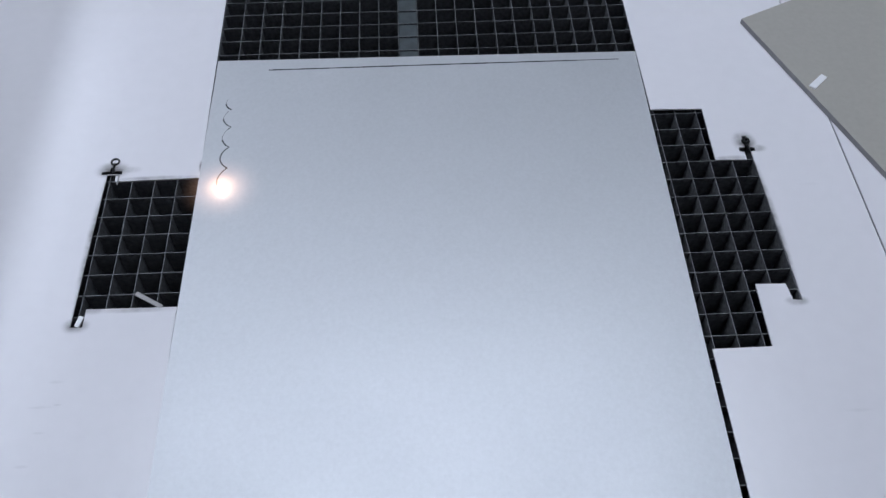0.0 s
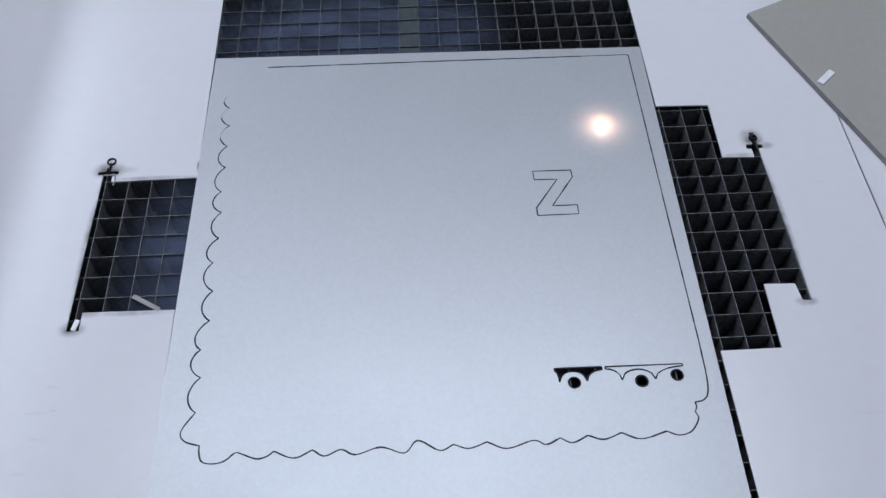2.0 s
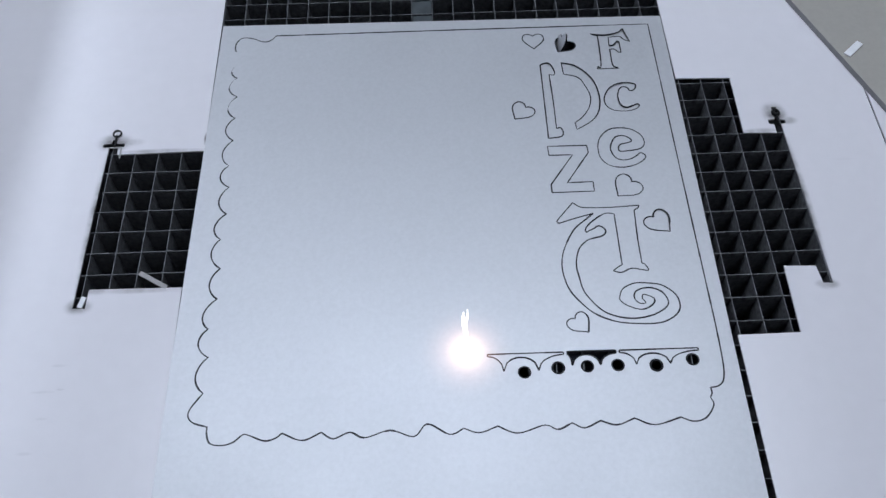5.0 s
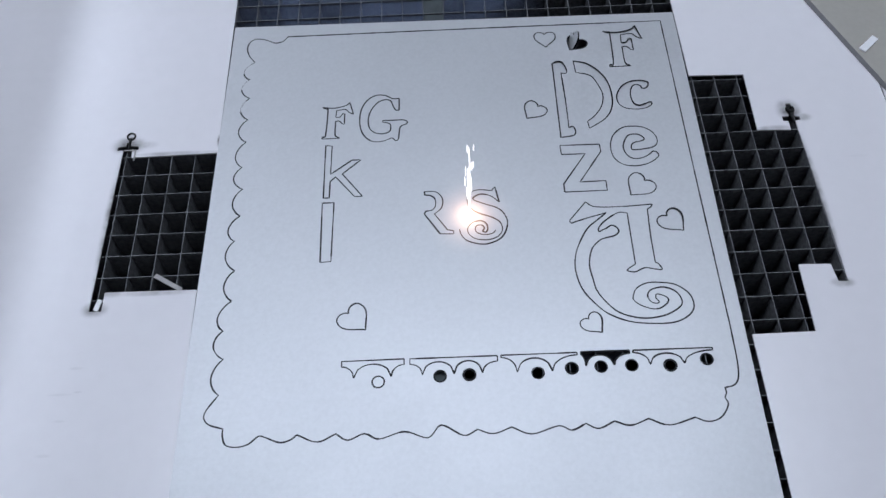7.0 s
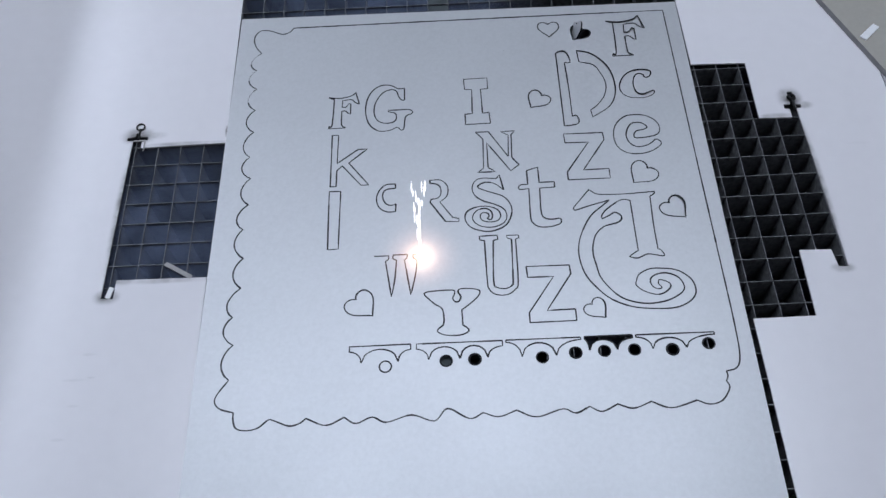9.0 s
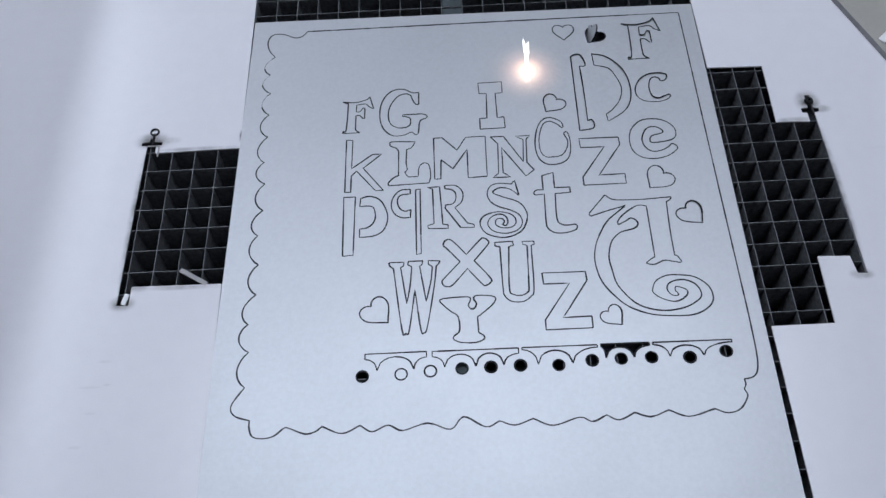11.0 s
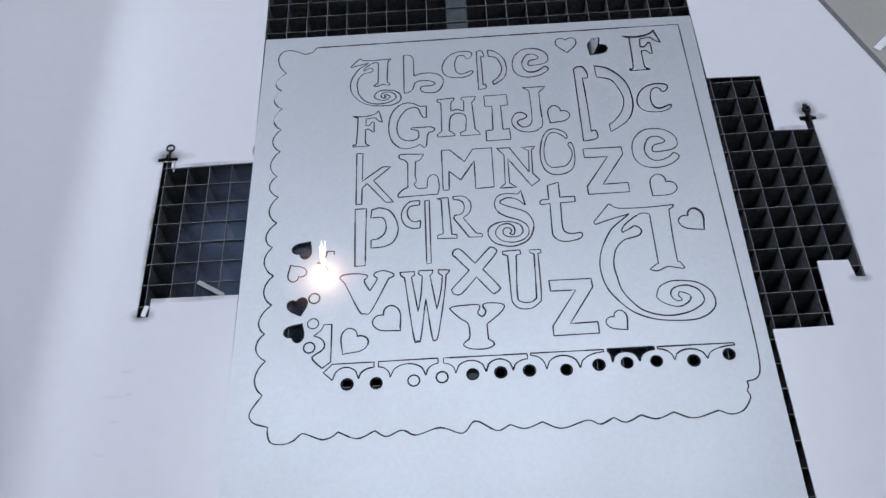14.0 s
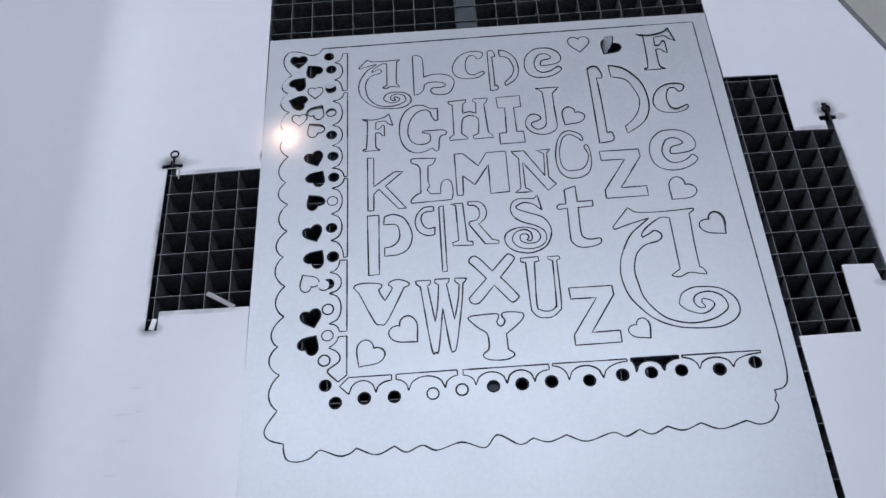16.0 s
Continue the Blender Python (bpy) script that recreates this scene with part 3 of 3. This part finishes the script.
cut_heart(25.5, 165.1, 8.3, -56, 13.575, 13.625, start=0.2)
cut_heart(35.3, 151.0, 8.8, -126, 13.67, 13.725, LOOSE, 0.85)
cut_lace([Vector((48.8, -200.7)), Vector((49, -221.3)), Vector((44.9, -224.5))] + rounded([(44.9, -224.5, True), (41.5, -221.4, False), (39.7, -219.0, False), (40.6, -217.4, False), (44.6, -214.6, False), (45.6, -211.8, False), (43.8, -208.6, False), (39.9, -206.6, True), (42.6, -204.6, False), (44.2, -202.4, False), (44.6, -200.8, True)], False), 13.795, 13.86)
for k, (x, y) in enumerate(((37.9, 213.1), (39.2, 199.9), (39.1, 185.5))):
    cut_dot(x, y, 13.872 + 0.025 * k, HELD, 0.012)
cut_lace(lace_column(157.6, 198.1, 48.4, 48.8, [164.4, 176.5, 193.6], -8.9, edge=-3.8, crest=-2.9), 13.95, 14.13, start=0.36)
cut_dot(39.0, 171.1, 14.14, span=0.009)
# two of these give way a little later
for k, (x, y, drop) in enumerate(((41.0, 155.2, 14.75), (39.9, 137.5, None), (40.0, 120.4, None), (40.4, 104.8, 14.66), (39.7, 90.5, None), (38.6, 75.5, None), (38.0, 59.2, None), (37.5, 41.5, None))):
    cut_dot(x, y, 14.152 + 0.0285 * k, HELD if k == 2 else LOOSE, 0.012, drop)
cut_heart(27.1, 115.9, 8.2, -54, 14.38, 14.425, LOOSE, 0.4)
cut_heart(32.6, 53.5, 8.4, -123, 14.48, 14.53, start=0.65, hang=(-0.7, -4.0, 0.0))
cut_heart(25.6, 66.5, 8.3, -54, 14.54, 14.58, hang=(-0.65, -3.0, 2.0))
cut_heart(31.2, 96.6, 8.4, 110, 14.585, 14.63, LOOSE, 0.55)
cut_heart(34.2, 100.1, 8.6, -124, 14.68, 14.72, LOOSE, 0.5)
cut_heart(32.3, 145.4, 8.4, 112, 14.73, 14.77, LOOSE)
cut_dot(38.8, 226.0, 14.83, span=0.05), cut_dot(43.8, 235.0, 14.86)
cut_lace(lace_column(106.1, 155.8, 48.1, 48.5, [111.9, 128.8, 145.3], -8.6, edge=-2.0, crest=-2.9), 14.885, 15.112, back=True)
cut_lace(lace_column(44.9, 104.8, 47.2, 48.0, [50.8, 68.5, 83.0, 98.6], -8.5, edge=-2.0, crest=-2.9), 15.115, 15.38, back=True)
cut_lace(lace_column(14.4, 43.2, 46.9, 47.1, [21.0, 34.7], -7.6, edge=-3.0, crest=-2.9), 15.385, 15.52, start=0.55, back=True)
cut_dot(35.8, 16.1, 15.545, span=0.02), cut_dot(37.3, 26.4, 15.57, span=0.02)
cut_heart(28.6, 48.2, 7.2, 92, 15.575, 15.625)
cut_heart(23.4, 22.3, 8.2, -53, 15.68, 15.72, LOOSE, 0.57)
cut_heart(17.7, 24.0, 8.0, 90, 15.73, 15.77, LOOSE)
cut_heart(21.9, 31.8, 8.2, -130, 15.78, 15.83, LOOSE, 0.32)
cut_heart(13.2, 48.4, 8.6, -19, 15.86, 15.91, LOOSE, 0.18)
cut_heart(20.0, 67.7, 7.0, 92, 15.925, 15.965)
cut_heart(16.4, 80.0, 7.0, 92, 15.97, 16.06)

# ---- the metal sheet ----
SHEET = 0.9
sheet = thing("metal_sheet", "thin galvanised steel sheet being laser cut on the grid", "metal sheet")
sheet.matrix_basis = pose(-126.0 * MM, 121.0 * MM, 0, 0, 0, -0.61)
HOLES = [c for c in CUTS if c[5] in (LOOSE, SAGS)]


def burnt_edges(bm):
    """Cut faces are scorched dark, the flat faces stay bare steel."""
    for f in bm.faces:
        f.material_index = 0 if abs(f.normal.z) > 0.5 else 1
    return bm


part("plate", burnt_edges(plate([[(-0.6, 0), (263.8, 0), (263.4, -420), (-0.4, -420)]] + [[tuple(p) for p in c[2]] for c in HOLES], 0.02, SHEET)), [MAT_STEEL, MAT_KERF], sheet)

PLUGS = []
for kind, label, outline, t0, t1, fate, closed, drop, hang in HOLES:
    mid = sum(outline, Vector((0, 0))) / len(outline)
    name = {"heart_cut": "heart_piece", "dot_cut": "round_piece", "lace_cut": "lace_piece", "letter_cut": "letter_piece"}[kind]
    note = "cut-out steel piece that drops through its hole" if fate == LOOSE else "cut-out steel piece hanging low in its hole"
    plug = part(name, burnt_edges(plate([[tuple(p - mid) for p in outline]], 0.02, SHEET)), [MAT_STEEL, MAT_KERF], sheet, note)
    PLUGS.append((plug, mid, drop, hang))
# pieces that catch in or beside their holes instead of dropping
CAUGHT = {(199.0, 28.1): (-1.4, 0.8, 2.4, 4, -70, 0), (39.0, 171.1): (-2.4, -0.9, 1.05, 0, 5, 0), (37.5, 41.5): (-0.5, 1.9, 0.6, -14, 0, 0), (38.0, 59.2): (0.2, -1.0, -0.45, -5, 0, 0)}


def ribbon(pts, width, tall=0.12):
    """A thin dark strip along a line, its upper face at height nought."""
    bm, rows = bmesh.new(), []
    for i, p in enumerate(pts):
        a, b = pts[max(0, i - 1)], pts[min(len(pts) - 1, i + 1)]
        d = (b - a).normalized() if (b - a).length > 1e-6 else Vector((1, 0))
        n = Vector((-d.y, d.x)) * width / 2
        rows.append([bm.verts.new((q.x * MM, q.y * MM, z * MM)) for q, z in ((p + n, 0), (p - n, 0), (p - n, -tall), (p + n, -tall))])
    for a, b in zip(rows, rows[1:]):
        for k in range(4):
            bm.faces.new((a[k], a[(k + 1) % 4], b[(k + 1) % 4], b[k]))
    bm.faces.new(rows[0])
    bm.faces.new(list(reversed(rows[-1])))
    bmesh.ops.recalc_face_normals(bm, faces=bm.faces)
    return bm


def in_pieces(line, closed, piece):
    """Splits a line into short runs; gives each run with the share of the whole at which it ends."""
    pts = list(line) + ([line[0]] if closed else [])
    dense = [pts[0]]
    for a, b in zip(pts, pts[1:]):
        n = max(1, math.ceil((b - a).length / 3.0))
        dense += [a + (b - a) * k / n for k in range(1, n + 1)]
    run = [0.0]
    for a, b in zip(dense, dense[1:]):
        run.append(run[-1] + (b - a).length)
    count = max(1, round(run[-1] / piece))
    out, i = [], 0
    for k in range(1, count + 1):
        j = i + 1
        while j < len(dense) - 1 and run[j] < run[-1] * k / count:
            j += 1
        out.append((dense[i:j + 1], run[j] / run[-1]))
        i = j
        if i >= len(dense) - 1:
            break
    return out, dense, run


KERFS, BEAM = [], []
WASHED_OUT = (29.3, 42.9, 57.1, 73.0)      # border cusps between which the line is thinned, for light that hides it
for kind, label, outline, t0, t1, fate, closed, drop, hang in CUTS:
    cut_ob = new(kind)
    cut_ob.parent, cut_ob["label"] = sheet, label
    runs, dense, run = in_pieces(outline, closed, {"dot_cut": 30.0, "border_cut": 5.0}.get(kind, 9.0))
    for pts, share in runs:
        here = pts[len(pts) // 2]
        far = max(0.0, min(1.0, (200 + here.y) / 200))
        wide = (0.72 - 0.08 * far) * random.uniform(0.78, 1.28)
        if kind == "border_cut":
            if here.x < 20 and any(a < -here.y < a + 0.55 * (b - a) for a, b in zip(WASHED_OUT, WASHED_OUT[1:])):
                wide *= 0.3
            # back line widened, but thinned at the right where reflected light fades it
            elif here.y > -10:
                wide *= 1.3 if here.x < 225 else 0.8
        ob = part("cut_line", ribbon(pts, wide), MAT_KERF, cut_ob)
        opens = t0 + (t1 - t0) * share
        if kind == "border_cut" and here.y > -33 and here.x < 32:
            opens = 3.6 - here.y * 0.07      # the curl at the back corner is shown late, for light that hides it at first
        KERFS.append((ob, opens))
    BEAM.append((t0, t1, dense, run))


BEAM.sort(key=lambda b: b[0])


def beam_at(t):
    """Where the beam stands on the sheet at a time."""
    last = BEAM[0]
    for b in BEAM:
        if b[0] <= t:
            last = b
    t0, t1, dense, run = last
    goal = run[-1] * max(0.0, min(1.0, (t - t0) / (t1 - t0)))
    k = 0
    while k < len(run) - 2 and run[k + 1] < goal:
        k += 1
    s = (goal - run[k]) / max(1e-6, run[k + 1] - run[k])
    return dense[k] + (dense[k + 1] - dense[k]) * min(1.0, s)


# ---- the burning spot and its sparks ----
MAT_FLASH = glow("white_hot_vapour", (1.0, 0.86, 0.70), 5.0)
MAT_SPARK = glow("white_hot_spark", (0.97, 0.94, 0.96), 1.9)
flash = thing("laser_flash", "white-hot burning spot under the laser beam", "flash")
bm = bmesh.new()
bmesh.ops.create_icosphere(bm, subdivisions=3, radius=0.0019)
for v in bm.verts:
    v.co.z *= 1.4
    v.co.y *= 1.7
    v.co *= 1 + 0.15 * noise.noise(v.co * 900)
    v.co.y += 0.0012
part("spot_glow", bm, MAT_FLASH, flash)


def spot_glow(name, colour, strength, reach):
    """Glare round the burning spot, painted as emission that fades outward: it adds its light and hides nothing."""
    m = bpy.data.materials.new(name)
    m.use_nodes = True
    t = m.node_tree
    halo, gap, both = t.nodes.new("ShaderNodeEmission"), t.nodes.new("ShaderNodeBsdfTransparent"), t.nodes.new("ShaderNodeAddShader")
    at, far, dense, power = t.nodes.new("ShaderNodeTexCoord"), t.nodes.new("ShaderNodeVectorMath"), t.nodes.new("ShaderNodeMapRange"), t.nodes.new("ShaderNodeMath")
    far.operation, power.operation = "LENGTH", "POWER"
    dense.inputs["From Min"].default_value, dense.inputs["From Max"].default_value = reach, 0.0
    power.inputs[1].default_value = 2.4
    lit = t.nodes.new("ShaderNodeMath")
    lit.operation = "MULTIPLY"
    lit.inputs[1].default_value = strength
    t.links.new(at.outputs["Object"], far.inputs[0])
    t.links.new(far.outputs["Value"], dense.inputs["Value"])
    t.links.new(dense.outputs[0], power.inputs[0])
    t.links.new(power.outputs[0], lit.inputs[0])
    t.links.new(lit.outputs[0], halo.inputs["Strength"])
    halo.inputs["Color"].default_value = (*colour, 1)
    t.links.new(halo.outputs[0], both.inputs[0])
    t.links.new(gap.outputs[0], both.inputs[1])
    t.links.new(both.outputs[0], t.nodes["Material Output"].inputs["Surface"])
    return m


def halo_cap(radius, tall):
    """A low cap over the burning spot that carries the painted glare."""
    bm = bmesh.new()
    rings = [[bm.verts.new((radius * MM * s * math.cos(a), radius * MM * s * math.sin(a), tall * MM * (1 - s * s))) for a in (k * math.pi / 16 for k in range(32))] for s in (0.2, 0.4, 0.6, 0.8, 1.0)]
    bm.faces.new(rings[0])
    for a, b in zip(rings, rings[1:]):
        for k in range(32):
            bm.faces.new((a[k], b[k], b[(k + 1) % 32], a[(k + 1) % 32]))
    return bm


# two caps imitate the glare round the spot, wide and faint, then tight
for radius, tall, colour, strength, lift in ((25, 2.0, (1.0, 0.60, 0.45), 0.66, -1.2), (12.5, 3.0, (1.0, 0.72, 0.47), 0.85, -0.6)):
    halo = part("halo_cap", halo_cap(radius, tall), spot_glow("painted_halo", colour, strength, radius * MM), flash, "pale orange glare halo painted round the burning spot")
    halo.location = (0, 0.0012, lift * MM)
SPARKS = []
for k in range(30):
    bm = bmesh.new()
    bmesh.ops.create_icosphere(bm, subdivisions=1, radius=0.00040 if k < 9 else 0.00025)
    for v in bm.verts:
        v.co.z *= 8.0 + 2.5 * (k % 3)
    SPARKS.append(part("spark", bm, MAT_SPARK, flash))
# tenths of a second in which the sparks rise high, and those in which none fly
TALL = (15, 16, 19, 25, 26, 30, 31, 35, 40, 42, 43, 47, 69, 70, 71, 72, 73, 78, 80, 88, 89, 90, 91, 92, 100, 101, 102, 136, 137, 141, 143, 156)
QUIET = (20, 21, 22, 27, 29, 34, 36, 37, 38, 39, 41, 44, 45, 74, 75, 76, 87, 93, 94, 95, 96, 97, 99, 123, 125, 129, 130, 138, 146, 147, 148, 150, 152, 153, 155, 157, 159, 160)


# ---- smoke drawn off under the sheet, showing in the openings ----
MAT_SMOKE = bpy.data.materials.new("thin_blue_smoke")
MAT_SMOKE.use_nodes = True
nt = MAT_SMOKE.node_tree
body, clear, blend = nt.nodes.new("ShaderNodeBsdfDiffuse"), nt.nodes.new("ShaderNodeBsdfTransparent"), nt.nodes.new("ShaderNodeMixShader")
body.inputs["Color"].default_value = (0.40, 0.50, 0.78, 1)
wisp, thin, where = nt.nodes.new("ShaderNodeTexNoise"), nt.nodes.new("ShaderNodeMapRange"), nt.nodes.new("ShaderNodeTexCoord")
wisp.inputs["Scale"].default_value, wisp.inputs["Detail"].default_value = 45.0, 3.0
thin.inputs["From Min"].default_value, thin.inputs["From Max"].default_value, thin.inputs["To Min"].default_value, thin.inputs["To Max"].default_value = 0.3, 0.7, 0.04, 0.20
nt.links.new(where.outputs["Object"], wisp.inputs["Vector"])
nt.links.new(wisp.outputs["Fac"], thin.inputs["Value"])
rim, away_, fade, soft = nt.nodes.new("ShaderNodeVectorMath"), nt.nodes.new("ShaderNodeVectorMath"), nt.nodes.new("ShaderNodeMapRange"), nt.nodes.new("ShaderNodeMath")
rim.operation, away_.operation, soft.operation = "SUBTRACT", "LENGTH", "MULTIPLY"
rim.inputs[1].default_value = (0.5, 0.5, 0.5)
fade.interpolation_type = "SMOOTHSTEP"
fade.inputs["From Min"].default_value, fade.inputs["From Max"].default_value = 0.5, 0.2
flat = nt.nodes.new("ShaderNodeVectorMath")
flat.operation = "MULTIPLY"
flat.inputs[1].default_value = (1, 1, 0)
nt.links.new(where.outputs["Generated"], rim.inputs[0])
nt.links.new(rim.outputs[0], flat.inputs[0])
nt.links.new(flat.outputs[0], away_.inputs[0])
nt.links.new(away_.outputs["Value"], fade.inputs["Value"])
nt.links.new(thin.outputs[0], soft.inputs[0])
nt.links.new(fade.outputs[0], soft.inputs[1])
nt.links.new(soft.outputs[0], blend.inputs["Fac"])
nt.links.new(clear.outputs[0], blend.inputs[1])
nt.links.new(body.outputs[0], blend.inputs[2])
nt.links.new(blend.outputs[0], nt.nodes["Material Output"].inputs["Surface"])


def smoke_puff(w, d):
    """A thin uneven bank of smoke hanging between the slats."""
    bm = bmesh.new()
    grid = [[bm.verts.new(((u / 8 - 0.5) * w * MM, (v / 8 - 0.5) * d * MM, (-1.4 + 0.6 * noise.noise((u * 0.6, v * 0.6, w))) * MM)) for u in range(9)] for v in range(9)]
    for v in range(8):
        for u in range(8):
            bm.faces.new((grid[v][u], grid[v][u + 1], grid[v + 1][u + 1], grid[v + 1][u]))
    return tagged(part("smoke_puff", bm, MAT_SMOKE), "thin bluish smoke hanging among the grid cells", "smoke", "smoke puffs")


SMOKE_LEFT, SMOKE_RIGHT, SMOKE_BACK = smoke_puff(110, 150), smoke_puff(110, 170), smoke_puff(220, 110)


def drift(ob, away, there, spells):
    """The puff waits under cover and drifts into the opening for each spell (from, to)."""
    rows = [(0, away)]
    for a, b, share in spells:
        spot = Matrix.Translation(away.translation.lerp(there.translation, share))
        rows += [(a - 0.25, away), (a, spot), (b, spot), (b + 0.3, away)]
    walk(ob, rows + [(16, away)])


def motions():
    drift(SMOKE_LEFT, pose(-0.03, -0.03, 0), pose(-0.150, -0.03, 0), [(0.7, 1.05, 0.8), (1.7, 1.95, 0.8), (3.3, 3.7, 0.65), (8.3, 10.3, 1.0), (13.4, 14.2, 0.75), (14.75, 15.2, 0.9)])
    drift(SMOKE_RIGHT, pose(0.06, -0.03, 0), pose(0.166, -0.035, 0), [(1.2, 1.7, 0.95), (2.7, 3.65, 0.6), (7.9, 8.1, 0.55)])
    drift(SMOKE_BACK, pose(-0.0, 0.04, 0), pose(-0.045, 0.153, 0), [(1.85, 2.3, 0.9), (3.3, 4.4, 0.9), (6.7, 9.2, 0.9), (12.4, 12.7, 0.8), (14.3, 14.6, 0.9)])
    up, down = (SHEET + 0.03) * MM, 0.5 * MM
    for ob, t in KERFS:
        t = math.ceil(t * 30 - 1e-6) / 30
        if t <= 0:
            walk(ob, [(0, pose(0, 0, up)), (16, pose(0, 0, up))])
        elif t >= 15.97:
            walk(ob, [(0, pose(0, 0, down)), (16, pose(0, 0, down))])
        else:
            walk(ob, [(0, pose(0, 0, down)), (t - 1 / 30, pose(0, 0, down)), (t, pose(0, 0, up)), (16, pose(0, 0, up))])
    for k, (ob, mid, t, hang) in enumerate(PLUGS):
        x, y = mid.x * MM, mid.y * MM
        rest, tip = pose(x, y, 0), (35 + 9 * (k % 5)) * (1 if k % 2 else -1)
        fall = pose(x, y + 0.0005, -0.028, tip, 12 * (k % 3), 20 * k % 60)
        near = [v for (cx, cy), v in CAUGHT.items() if abs(cx - mid.x) < 7 and abs(cy + mid.y) < 9 and t < 15]
        if hang:
            fall = pose(x, y, hang[0] * MM, hang[1], hang[2], 0)
        elif near:
            dx, dy, dz, rx, ry, rz = near[0]
            fall = pose(x + dx * MM, y + dy * MM, dz * MM, rx, ry, rz)
        if t >= 15.93:
            walk(ob, [(0, rest), (16, rest)])
        else:
            k0 = math.ceil(t * 30) / 30
            walk(ob, [(0, rest), (k0, rest), (k0 + 2 / 30, fall), (16, fall)])
    spot = []
    for f in range(0, 481):
        p = beam_at(f / 30)
        w = sheet.matrix_basis @ Vector((p.x * MM, p.y * MM, (SHEET + 2.2) * MM))
        spot.append((f / 30, pose(w.x, w.y, w.z, 0, 0, 0)))
    walk(flash, spot)
    rng = random.Random(5)
    for k, ob in enumerate(SPARKS):
        rows = []
        for f in range(0, 161):
            reach = 0.0 if f < 14 or f in QUIET else 40.0 if f in TALL else 19.0
            if k < 9:      # the bright stream over the cut
                h, lean = reach * 0.62 * (k + 1) / 9 * rng.uniform(0.9, 1.1), rng.uniform(-0.014, 0.014)
            else:          # loose sparks that break away above it
                h, lean = reach * rng.uniform(0.25, 1.0), rng.uniform(-0.11, 0.11)
            rows.append((f / 10, pose(h * lean * MM, h * 0.9 * MM, h * 0.35 * MM, -68, 0, 0)))
        walk(ob, rows)


motions()
